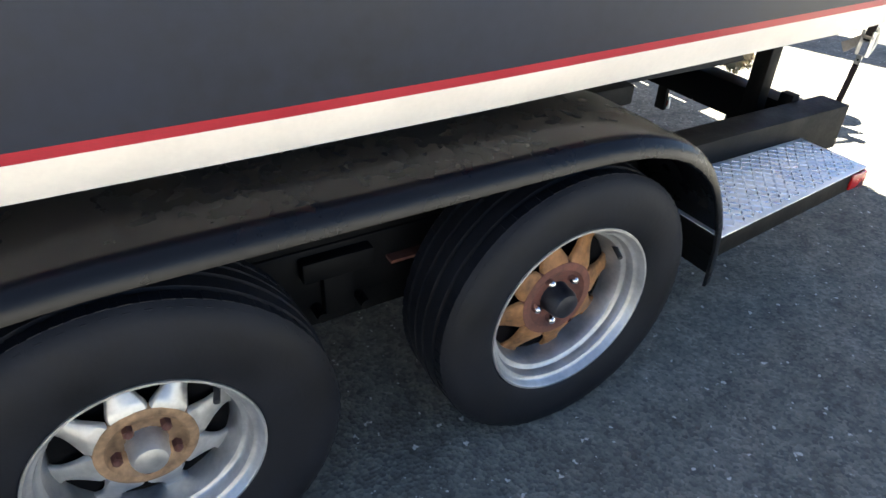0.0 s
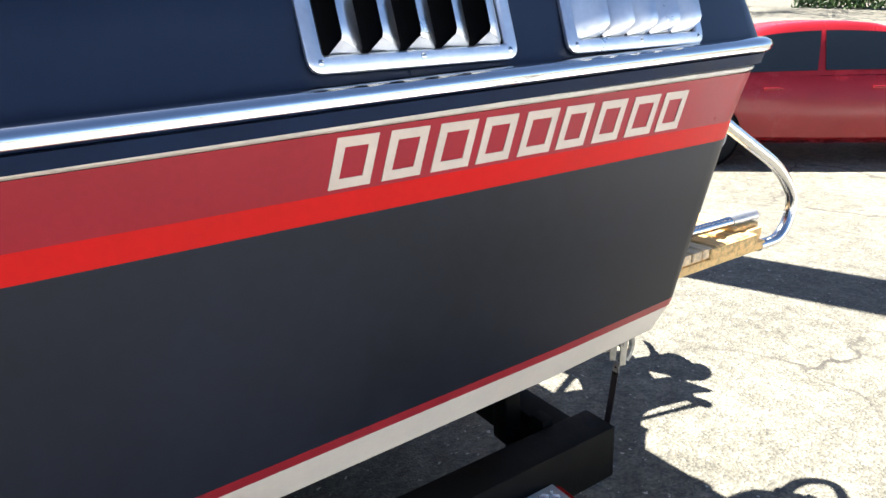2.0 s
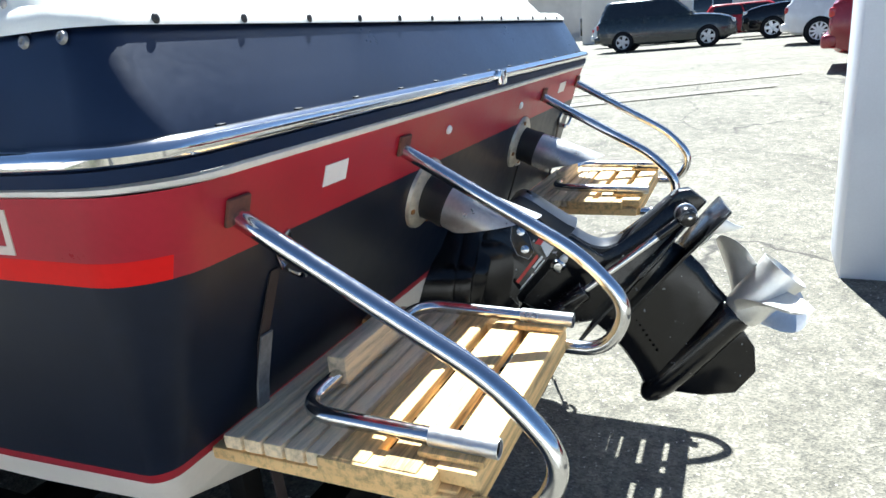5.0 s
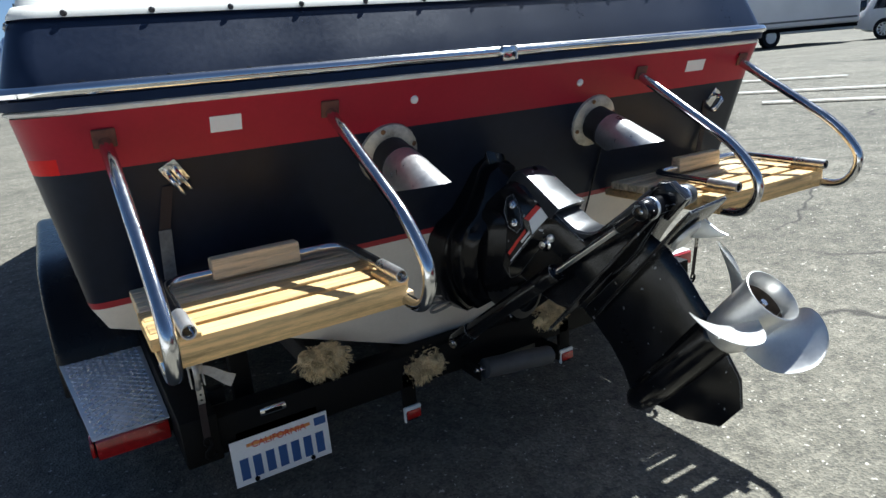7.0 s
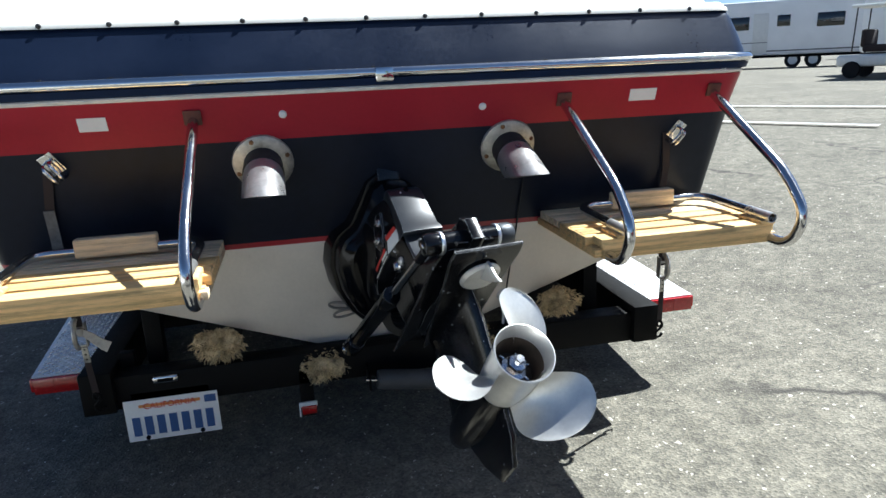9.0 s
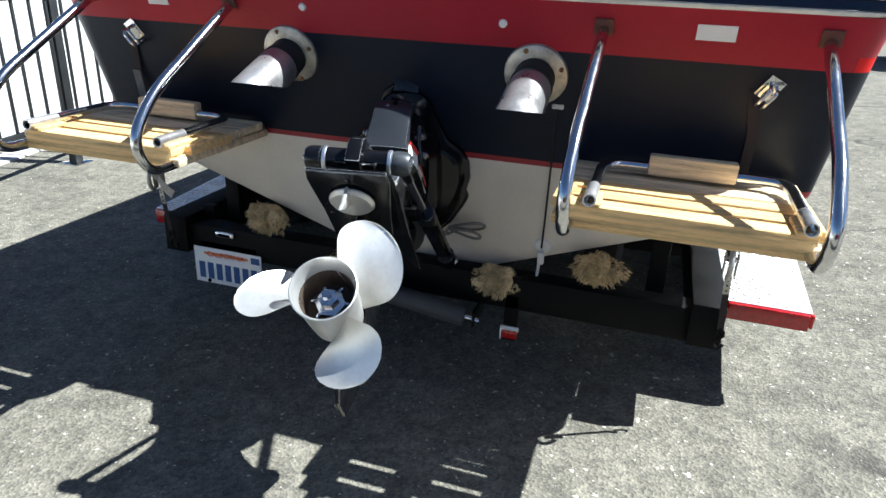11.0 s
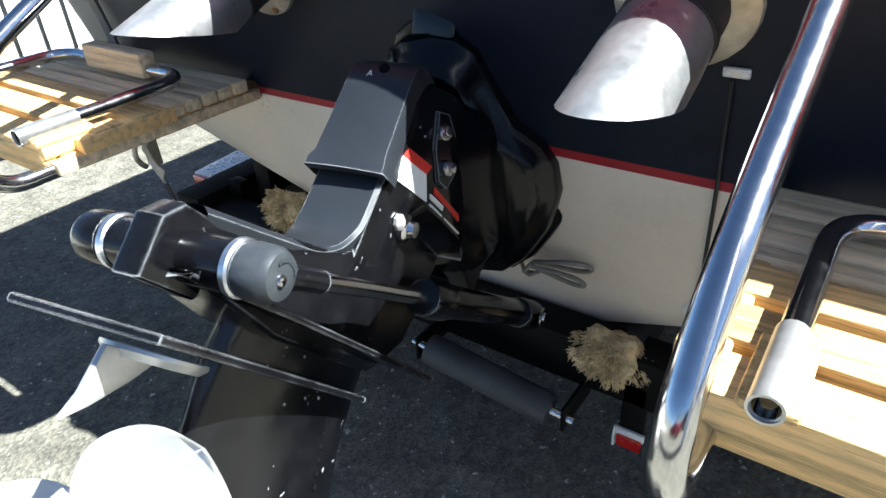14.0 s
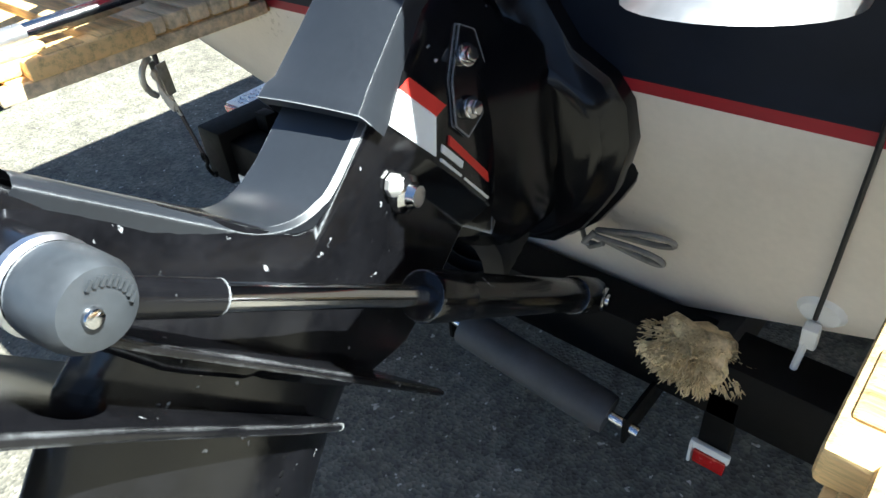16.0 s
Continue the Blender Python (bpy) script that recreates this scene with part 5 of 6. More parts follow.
# ---- pillar ----
px0, px1, py0, py1 = 2.215, 2.66, -1.745, -1.300
pz = ground_z(2.4, -1.4) - .02
pillar = thing("pillar", (2.44, -1.4, pz), "tall square white-painted pillar standing on the lot", "pillar")
bm = B()
box(bm, ((px0 + px1) / 2, (py0 + py1) / 2, pz + 2.6), (px1 - px0, py1 - py0, 5.2), .012)
part("shaft", bm, M_pillar, pillar)
bm = B()
box(bm, ((px0 + px1) / 2, (py0 + py1) / 2, pz + 5.26), (px1 - px0 + .1, py1 - py0 + .1, .12), .02)
part("cap", bm, M_pillar, pillar)

# ---- iron fence ----
fence = thing("iron_fence", (-3.0, 2.0, 0), "black iron bar fence along the edge of the lot", "fence")


def fx(y):
    return -2.721 - .22 * (y + .69)


ya, yb = -.69, 12.0
for z, h in ((.31, .045), (1.16, .045)):
    bm = B()
    d = Vector((fx(yb) - fx(ya), yb - ya, 0))
    box(bm, (0, 0, d.length / 2), (.035, h, d.length), .003, axis_m(Vector((fx(ya), ya, z)), d, (1, 0, 0)))
    part("rail", bm, M_iron, fence)
k = 0
y = ya + .02
bar_mesh = None
while y < yb:
    y += .158
    if bar_mesh is None:
        bm = B()
        box(bm, (fx(y), y, .735), (.018, .018, .86), .002)
        ob = part("bar", bm, M_iron, fence)
        bar_mesh, y_first = ob.data, y
    else:
        ob = new("bar", bar_mesh)
        ob.parent = fence
        ob.location = (fx(y) - fx(y_first), y - y_first, 0)
for y in (-.69, 1.75, 4.2, 6.6, 9.0, 11.4):
    bm = B()
    box(bm, (fx(y), y, .61), (.065, .065, 1.22), .004)
    post = part("post", bm, M_iron, fence)
    bm = B()
    box(bm, (fx(y), y, .007), (.16, .16, .010), .002)
    part("base_plate", bm, M_steel, post)
# kerb walk beyond the fence
M_walk = mat("pale_concrete", (.58, .56, .52), .9, var=.12, scale=2.5, fine=60, bump=.3)
bm = B()
d = Vector((fx(30) - fx(-30), 60, 0))
q = [Vector((fx(y), y, 0)) for y in (-30, 30)]
for o0, o1, z in ((-.86, -14, .012), (-.46, -.66, .012)):
    pts = [q[0] + Vector((o0, 0, 0)), q[1] + Vector((o0, 0, 0)), q[1] + Vector((o1, 0, 0)), q[0] + Vector((o1, 0, 0))]
    prism(bm, [(p.x, p.y) for p in pts], -.05, z, "z", .004)
walk_ob = part("pavement", bm, M_walk, None)
tagged(walk_ob, "pale concrete walk beyond the fence", "pavement", kind="structure")
# weeds along the fence joint
rnd = random.Random(5)
for cy, n in ((-.25, 40), (.55, 60), (.95, 90), (2.2, 80)):
    bm = B()
    for k in range(n):
        c = Vector((fx(cy) - .30 + rnd.gauss(0, .05), cy + rnd.gauss(0, .14), 0))
        a = rnd.uniform(0, 6.28)
        h = rnd.uniform(.02, .07)
        w = Vector((math.cos(a), math.sin(a), 0)) * .004
        t = c + Vector((math.cos(a + 1.3) * .04, math.sin(a + 1.3) * .04, h))
        bm.faces.new([bm.verts.new(p) for p in (c - w, c + w, c.lerp(t, .6) + w * .8 + Vector((0, 0, .01)), t, c.lerp(t, .6) - w * .8 + Vector((0, 0, .01)))])
    solid("weeds", bm, M_grass, "small green weeds growing from the joint by the fence", "weeds", "weeds", "stuff", smooth=False)


# ---- vehicles ----
def car(name, x, y, heading, paint, label, L=4.7, W=1.8, H=1.43, hood=.92, belt=.92, deck=.98, green=(.10, .30, .58, .75), wr=.32, rim=M_alu, spokes=10, trim=None, lamp=M_reflector_red, rw_at=.20, grp="parked vehicles", arch=.0, win=.10):
    """A parked car; local y runs from tail to nose. green: rear base, roof rear, roof front, front base, as parts of the length."""
    ob = thing(name, (x, y, ground_z(x, y)), label, name.replace("_", " "), grp, turn=ground_turn(x, y, heading))

    def put(nm, bm, mt, par=ob, lab="", smooth=True):
        bm.transform(ob.matrix_basis)
        return part(nm, bm, mt, par, lab, smooth)

    hw = W / 2
    wy = (L * rw_at - L / 2, L * .81 - L / 2)
    st = [(0, .50, deck - .14, .88), (.008, .40, deck - .06, .94), (.030, .30, deck - .012, .97), (.06, .26, deck, .985), (.12, .24, deck, 1), (.28, .22, (deck + belt) / 2, 1), (.45, .21, belt, 1), (.62, .21, belt, 1), (.76, .22, hood, 1), (.88, .24, hood - .07, .98), (.95, .27, hood - .16, .95), (.985, .34, hood - .26, .90), (1, .42, hood - .36, .82)]
    bm = B()
    rows = []
    for t, zl, zt, k in st:
        yy = -L / 2 + t * L
        w = hw * k
        zm = zl + (zt - zl) * .55
        half = [(0, zl), (w * .85, zl), (w * .97, zl + .07), (w, zm - .08), (w * .985, zm + .02), (w * .975, zt - .10), (w * .93, zt - .025), (w * .80, zt), (0, zt + .02)]
        rows.append([Vector((px, yy, z)) for px, z in half] + [Vector((-px, yy, z)) for px, z in half[-2:0:-1]])
    R = strip(bm, rows, True)
    bm.faces.new(R[0]), bm.faces.new(R[-1][::-1])
    body = put("body", bm, paint)
    # greenhouse
    g = [-L / 2 + k * L for k in green]
    bw, rw = hw * .93, hw * .70

    def sag(y, k):
        return arch * min(k, 1) * ((y - (g[1] + g[2]) / 2) / ((g[2] - g[1]) / 2)) ** 2 if g[1] <= y <= g[2] else arch * min(k, 1)

    bm = B()
    loops = []
    for k, inset in ((0, 0), (.35, 0), (.75, 0), (.93, .0), (1.0, .05), (1.02, .25)):
        q = k if k <= 1 else 1
        y0, y1, w = g[0] + (g[1] - g[0]) * q + inset, g[3] + (g[2] - g[3]) * q - inset, bw + (rw - bw) * q ** 1.2 - inset * .8
        z = belt - .02 + (H - belt) * (k if k < 1 else k - .02 * (k - 1)) 
        r = .10 + .08 * q
        loop = []
        for cx, cy, a0 in ((w - r, y1 - r, 0), (-w + r, y1 - r, 90), (-w + r, y0 + r, 180), (w - r, y0 + r, 270)):
            for j in range(5):
                a = radians(a0 + j * 22.5)
                yy = cy + r * math.sin(a)
                loop.append(Vector((cx + r * math.cos(a), yy, z - sag(yy, k))))
            if a0 in (0, 180):
                continue
            # points along the side, for the roof's arch
            up = a0 == 90
            ya_, yb_ = (y1 - r, y0 + r) if up else (y0 + r, y1 - r)
            for j in range(1, 6):
                yy = ya_ + (yb_ - ya_) * j / 6
                loop.append(Vector((-w if up else w, yy, z - sag(yy, k))))
        loops.append(loop)
    R = strip(bm, loops, True)
    bm.faces.new(R[-1])
    put("roof", bm, paint)

    def side_pt(t, k, s, off=.012):
        y0, y1 = g[0] + (g[1] - g[0]) * k, g[3] + (g[2] - g[3]) * k
        yy = y0 + (y1 - y0) * t
        return Vector((s * (bw + (rw - bw) * k ** 1.2 + off), yy, belt - .02 + (H - belt) * k - sag(yy, k)))

    for s in (-1, 1):
        for t0, t1 in ((win, .50), (.525, .92)):
            bm = B()
            strip(bm, [[side_pt(t0 + (t1 - t0) * i / 4, .10 + .74 * j / 3, s) for i in range(5)] for j in range(4)])
            put("side_window", bm, M_glass)
        if trim:
            bm = B()
            tube(bm, [side_pt(win - .02, .08, s, .016), side_pt(win, .5, s, .016), side_pt(win + .03, .87, s, .016), side_pt(.5, .90, s, .016), side_pt(.88, .87, s, .016), side_pt(.94, .08, s, .016), side_pt(.5, .06, s, .016), side_pt(win - .02, .08, s, .016)], .012, 6)
            put("window_trim", bm, trim)
    for ya_, yb_, nm in ((g[0], g[1], "rear_window"), (g[3], g[2], "windscreen")):
        bm = B()
        dirn = -1 if nm == "rear_window" else 1
        strip(bm, [[Vector(((bw + (rw - bw) * k - .10) * u, ya_ + (yb_ - ya_) * k + dirn * .014, belt - .02 + (H - belt) * k - arch * k)) for u in (-1, -.5, 0, .5, 1)] for k in (.10, .4, .7, .88)])
        put(nm, bm, M_glass)
    for s in (-1, 1):
        for yy in wy:
            # flat dark disc on the body paints the shaded opening round the wheel
            bm = B()
            lathe(bm, [(0, .004), (wr * 1.07, .004), (wr * 1.07, -.02), (0, -.02)], 28, axis_m(Vector((s * (hw + .0), yy, wr)), (s, 0, 0)))
            put("arch_shade", bm, M_darkgap)
            mm = axis_m(Vector((s * (hw - .09), yy, wr)), (s, 0, 0))
            bm = B()
            lathe(bm, [(wr * .62, .10), (wr * .68, .112), (wr * .9, .112), (wr * .985, .095), (wr, .06), (wr, -.08), (wr * .6, -.08)], 32, mm)
            wh = put("wheel", bm, M_tyre)
            # with spokes, the back is coloured dark as the shade between them
            bm = B()
            lathe(bm, [(wr * .66, .106), (wr * .64, .112), (wr * .61, .10), (wr * .58, .06), (wr * .2, .055), (0, .06)], 32, mm)
            put("rim_back", bm, M_darkgap if spokes else rim, wh)
            bm = B()
            lathe(bm, [(wr * .67, .104), (wr * .655, .116), (wr * .60, .110), (wr * .60, .09)], 32, mm)
            lathe(bm, [(0, .112), (wr * .14, .110), (wr * .17, .09)], 16, mm)
            for q in range(spokes):
                box(bm, (wr * .38, 0, .098), (wr * .46, wr * (1.5 / spokes + .02), .02), .004, mm @ pose(0, 0, 0, 0, 0, 360 / spokes * q))
            put("rim", bm, rim, wh)
        bm = B()
        box(bm, (s * hw * .68, -L / 2 + .045, deck - .20), (hw * .50, .12, .15), .03)
        put("tail_lamp", bm, lamp)
        bm = B()
        box(bm, (s * hw * .68, L / 2 - .10, hood - .30), (hw * .42, .14, .13), .03)
        put("headlamp", bm, M_lens)
        bm = B()
        box(bm, (s * (hw + .06), g[3] - .12, belt + .06), (.16, .09, .10), .03)
        put("mirror", bm, paint)
        for t in (.36, .56):
            bm = B()
            box(bm, (s * (hw * .985 + .008), -L / 2 + t * L, belt - .13), (.022, .17, .026), .006)
            put("door_handle", bm, trim or paint)
    bm = B()
    box(bm, (0, -L / 2 + .03, .47), (W * .95, .26, .22), .07, seg=3)
    put("rear_bumper", bm, paint)
    bm = B()
    box(bm, (0, L / 2 - .05, .42), (W * .84, .14, .20), .05, seg=3)
    put("front_bumper", bm, paint)
    bm = B()
    box(bm, (0, -L / 2 - .102, .50), (.32, .008, .12), .002)
    put("plate", bm, M_label_white)
    return ob


def paint(name, c, r=.25):
    return mat(name, c, r, var=.12, scale=3, coat=.5, rvar=.06)


P_red, P_black, P_crim = mat("red_car_paint", (.30, .012, .018), .25, var=.12, scale=3, spec=.4, coat=.15, rvar=.06), mat("black_car_paint", (.004, .004, .006), .08, var=.1, spec=.4, rvar=.03), paint("crimson_car_paint", (.22, .012, .018))
P_white, P_grey, P_silver, P_navy = paint("white_car_paint", (.75, .75, .75)), paint("grey_car_paint", (.12, .13, .14)), paint("silver_car_paint", (.46, .49, .53)), paint("dark_green_car_paint", (.012, .020, .022))


def car_at(name, corner, heading, back, side, *a, **k):
    """Places a car by one rear corner: back metres behind the middle, side metres to its right."""
    h = radians(heading)
    f, r = Vector((math.cos(h), math.sin(h))), Vector((math.sin(h), -math.cos(h)))
    c = Vector(corner) + f * back - r * side
    return car(name, c.x, c.y, heading, *a, **k)


car_at("sedan", (2.84, -3.80), 225, 2.35, .85, P_red, "red older sedan with white wheel covers, parked", L=4.7, W=1.76, H=1.36, hood=.86, belt=.88, deck=.93, rim=M_plastic_w, spokes=18, wr=.31, rw_at=.235, green=(.12, .32, .58, .76), arch=.05)


def car_by_wheel(name, spot, heading, *a, **k):
    """Places a car by the foot of its right rear wheel."""
    h = radians(heading)
    f, r = Vector((math.cos(h), math.sin(h))), Vector((math.sin(h), -math.cos(h)))
    c = Vector(spot) + f * (k["L"] * (.5 - k["rw_at"])) - r * (k["W"] / 2)
    return car(name, c.x, c.y, heading, *a, **k)


car_by_wheel("sedan", (4.85, -3.77), 272, P_black, "black sedan with chrome window trim and bright wheels, parked", L=5.2, W=1.9, H=1.50, hood=1.0, belt=1.0, deck=1.03, rim=M_alloy, spokes=10, wr=.39, rw_at=.195, trim=M_chrome, green=(.10, .33, .56, .76), arch=.07, lamp=M_tail_pale, win=.20)
car_by_wheel("suv", (10.35, -2.64), 262, P_crim, "dark red sport utility vehicle, parked", L=4.7, W=1.9, H=1.72, hood=1.05, belt=1.08, deck=1.10, rim=M_alloy, spokes=5, wr=.37, rw_at=.155, green=(.02, .08, .56, .72))
car_by_wheel("hatchback", (15.4, -3.35), 262, P_grey, "small grey hatchback parked on the lot", L=4.3, W=1.78, H=1.55, rw_at=.16, green=(.03, .12, .58, .76))
car_by_wheel("minivan", (18.8, -2.5), 264, P_white, "white minivan with dark windows, parked", L=5.0, W=1.95, H=1.85, hood=1.0, belt=1.08, deck=1.10, wr=.34, rim=M_alloy, rw_at=.165, green=(.02, .07, .66, .82))
car("suv", 23.6, 1.78, 270, P_navy, "dark blue-green sport utility vehicle, parked", L=4.5, W=1.8, H=1.70, hood=1.08, belt=1.08, deck=1.08, rim=M_plastic_w, spokes=5, wr=.34, green=(.02, .07, .56, .72))
car("pickup", 27.5, -3.3, 90, P_black, "dark pickup truck, parked", L=5.4, W=2.0, H=1.9, hood=1.25, belt=1.25, deck=1.2, wr=.38, rim=M_alloy, spokes=5, green=(.30, .34, .58, .68))
car_by_wheel("sedan", (7.7, -3.8), 266, P_white, "white sedan parked behind a black one", L=4.7, W=1.8, H=1.46, wr=.33, rw_at=.165, rim=M_alloy)
car_by_wheel("pickup", (5.6, 9.85), 20, P_silver, "silver pickup truck, parked", L=5.4, W=2.0, H=1.85, hood=1.15, belt=1.2, deck=1.2, wr=.38, rw_at=.2, green=(.02, .10, .62, .72))
for i, (x, y, p, nm) in enumerate(((24, 9, P_white, "minivan"), (31.5, -1.2, P_red, "sedan"), (30.5, 3.2, P_silver, "suv"), (25, -8, P_grey, "sedan"), (30, -12, P_white, "suv"))):
    car(nm, x, y, 268, p, {"minivan": "white minivan far off on the lot", "sedan": "sedan parked far off on the lot", "suv": "pale sport utility vehicle far off on the lot"}[nm], H=1.7 if nm != "sedan" else 1.45, green=(.03, .10, .6, .76))


def travel_trailer(x, y, heading, L, label):
    ob = thing("travel_trailer", (x, y, ground_z(x, y)), label, "travel trailer", "travel trailers", turn=ground_turn(x, y, heading))

    def put(nm, bm, mt, par=ob, smooth=True):
        bm.transform(ob.matrix_basis)
        return part(nm, bm, mt, par, "", smooth)

    bm = B()
    box(bm, (0, 0, 1.85), (2.4, L, 2.5), .12, seg=3)
    body = put("body", bm, M_rv)
    bm = B()
    box(bm, (0, 0, .55), (2.3, L * .98, .12), .01)
    put("chassis", bm, M_darkgap)
    for s in (-1, 1):
        for yy in (-.45, .40):
            bm = B()
            lathe(bm, [(0, .10), (.2, .10), (.22, .11), (.33, .11), (.35, .08), (.35, -.08), (0, -.08)], 24, axis_m(Vector((s * 1.02, yy, .35)), (s, 0, 0)))
            wh = put("wheel", bm, M_tyre)
            bm = B()
            lathe(bm, [(0, .115), (.19, .112), (.2, .10)], 20, axis_m(Vector((s * 1.02, yy, .35)), (s, 0, 0)))
            put("rim", bm, M_plastic_w, wh)
        for yy, zz, w, h in ((-L * .36, 2.1, .9, .6), (-L * .12, 2.15, .55, .5), (L * .12, 2.1, 1.1, .6), (L * .35, 2.1, .7, .6)):
            bm = B()
            box(bm, (s * 1.205, yy, zz), (.02, w, h), .03)
            put("window", bm, M_glass)
        for zz in (.80,):
            bm = B()
            box(bm, (s * 1.203, 0, zz), (.012, L * .96, .06), .004)
            put("stripe", bm, P_grey)
        bm = B()
        box(bm, (s * 1.21, -L * .30, 1.20), (.03, 1.6, .03), .005)
        put("awning_rail", bm, P_grey)
        bm = B()
        lathe(bm, [(0, .06), (.16, .06), (.18, .07), (.29, .07), (.31, .04), (.31, -.03), (0, -.03)], 24, axis_m(Vector((s * 1.23, -L * .39, .95)), (s, 0, 0)))
        sp = put("spare_wheel", bm, M_tyre)
        bm = B()
        lathe(bm, [(0, .075), (.15, .072), (.16, .06)], 20, axis_m(Vector((s * 1.23, -L * .39, .95)), (s, 0, 0)))
        put("spare_rim", bm, M_plastic_w, sp)
        bm = B()
        box(bm, (s * 1.206, -L * .24, 1.62), (.02, .65, 1.8), .02)
        put("door", bm, M_plastic_w)
    return ob


travel_trailer(20.1, 13.6, 340, 7.4, "white travel trailer with tandem wheels, parked")
travel_trailer(24.0, 26.5, 320, 8.0, "white travel trailer standing behind a golf cart")


def golf_cart(x, y, heading):
    ob = thing("golf_cart", (x, y, ground_z(x, y)), "pale golf cart with a white roof", "golf cart", turn=ground_turn(x, y, heading))

    def put(nm, bm, mt, smooth=True):
        bm.transform(ob.matrix_basis)
        return part(nm, bm, mt, ob, "", smooth)

    bm = B()
    box(bm, (0, -.1, .45), (1.15, 2.2, .30), .08, seg=3)
    put("body", bm, M_plastic_w)
    bm = B()
    box(bm, (0, .85, .72), (1.1, .35, .35), .10, seg=3)
    put("cowl", bm, M_plastic_w)
    bm = B()
    box(bm, (0, -.35, .75), (1.05, .55, .18), .05)
    box(bm, (0, -.62, 1.0), (1.05, .12, .45), .05)
    put("seat", bm, M_strap)
    bm = B()
    box(bm, (0, 0, 1.80), (1.2, 1.9, .07), .03)
    put("roof", bm, M_plastic_w)
    for sx in (-.54, .54):
        for yy in (-.85, .80):
            bm = B()
            rod(bm, (sx, yy, .6), (sx, yy * .95, 1.78), .018, 8)
            put("post", bm, M_iron)
            bm = B()
            lathe(bm, [(0, .08), (.10, .08), (.2, .085), (.22, .05), (.22, -.05), (0, -.05)], 18, axis_m(Vector((sx, yy * .95, .22)), (math.copysign(1, sx), 0, 0)))
            put("wheel", bm, M_tyre)


golf_cart(15.0, 12.65, 300)

# ---- painted parking lines ----
for a, b in (((7.2, 4.65), (10.5, -1.6)), ((6.6, 3.5), (9.0, -1.2)), ((5.6, 6.6), (6.6, 4.6)), ((7.0, 8.2), (9.4, 4.0))):
    bm = B()
    A, C = Vector((*a, 0)), Vector((*b, 0))
    d = (C - A).normalized()
    nrm = Vector((-d.y, d.x, 0)) * .05
    n = 8
    rows = []
    for k in range(n + 1):
        p = A.lerp(C, k / n)
        rows.append([Vector((q.x, q.y, ground_z(q.x, q.y) + .03)) for q in (p - nrm, p + nrm)])
    strip(bm, rows)
    ln = part("road_marking", bm, M_paint_line, None, smooth=False)
    tagged(ln, "faded white painted parking line", "road marking", kind="structure")


# ---- distance: building, hedge, chain-link fence, trees ----
def shop_building(cx, cy, heading, L, label):
    """A long low shop row: tan wall, pale fascia on posts, brown roof, dark shop fronts."""
    z0 = ground_z(cx, cy) - .1
    m = Matrix.Translation((cx, cy, z0)) @ pose(0, 0, 0, 0, 0, heading)
    ob = thing("building", (cx, cy, z0), label, "building", "buildings beyond the lot")
    M_tan = mat("tan_brick_wall", (.36, .26, .20), .9, var=.2, scale=1.0)
    M_fascia = mat("pale_fascia", (.80, .78, .74), .8, var=.08, scale=2)
    bm = B()
    box(bm, (0, 0, 1.2), (L, 12, 2.4), .02, m)
    wl = part("wall", bm, M_tan, ob)
    bm = B()
    prism(bm, [(-8.2, 2.62), (8.2, 2.62), (6.4, 3.45), (-6.4, 3.45)], -L / 2 - .6, L / 2 + .6, "x")
    bm.transform(m)
    part("roof", bm, M_roof, ob)
    for s in (-1, 1):
        bm = B()
        box(bm, (0, s * 8.1, 2.45), (L + 1, .25, .42), .02, m)
        part("fascia", bm, M_fascia, ob, "pale painted fascia")
        for k in range(int(L // 5)):
            x = -L / 2 + 2.5 + k * 5
            bm = B()
            box(bm, (x + 2.5, s * 8.0, 1.2), (.3, .3, 2.4), .02, m)
            part("post", bm, M_fascia, ob)
            bm = B()
            box(bm, (x, s * 6.02, 1.05), (3.2 if k % 3 else 1.4, .08, 1.9), .01, m)
            w = part("window", bm, M_glass if k % 2 else M_fascia, wl)
            bm = B()
            for dx in (-.8, 0, .8):
                box(bm, (x + dx, s * 6.07, 1.05), (.07, .06, 1.9), .01, m)
            part("frame", bm, M_plastic_w, w)
    return ob


def chain_link_fence(x0, y0, dx, dy, n, gap=3.0, h=2.25):
    """Posts, top rail and woven wire from (x0, y0) along (dx, dy)."""
    pts = [Vector((x0 + dx * gap * k, y0 + dy * gap * k, 0)) for k in range(n)]
    for p in pts:
        p.z = ground_z(p.x, p.y)
    ob = thing("chain_link_fence", pts[0], "grey galvanised chain-link fence along the street", "fence")
    for p in pts:
        bm = B()
        rod(bm, p, p + Vector((0, 0, h)), .045, 10)
        part("post", bm, M_galvan, ob)
    bm = B()
    for a, b in zip(pts, pts[1:]):
        rod(bm, a + Vector((0, 0, h - .03)), b + Vector((0, 0, h - .03)), .03, 8)
    part("top_rail", bm, M_galvan, ob)
    bm = B()
    for a, b in zip(pts, pts[1:]):
        e = b - a
        for s in (-1, 1):
            for j in range(-18, 25):
                t0, t1 = j / 24, j / 24 + s * .75
                lo, hi = .05, h - .06
                def at(t, q):
                    return a + e * t + Vector((0, 0, lo + (hi - lo) * q))
                q0, q1 = 0, 1
                # clip to the bay
                def cut(t):
                    return (t - t0) / (t1 - t0)
                lo_q, hi_q = sorted((cut(0), cut(1)))
                q0, q1 = max(0, lo_q), min(1, hi_q)
                if q1 - q0 > .02:
                    rod(bm, at(t0 + (t1 - t0) * q0, q0), at(t0 + (t1 - t0) * q1, q1), .004, 3)
    part("wire_mesh", bm, M_galvan, ob)


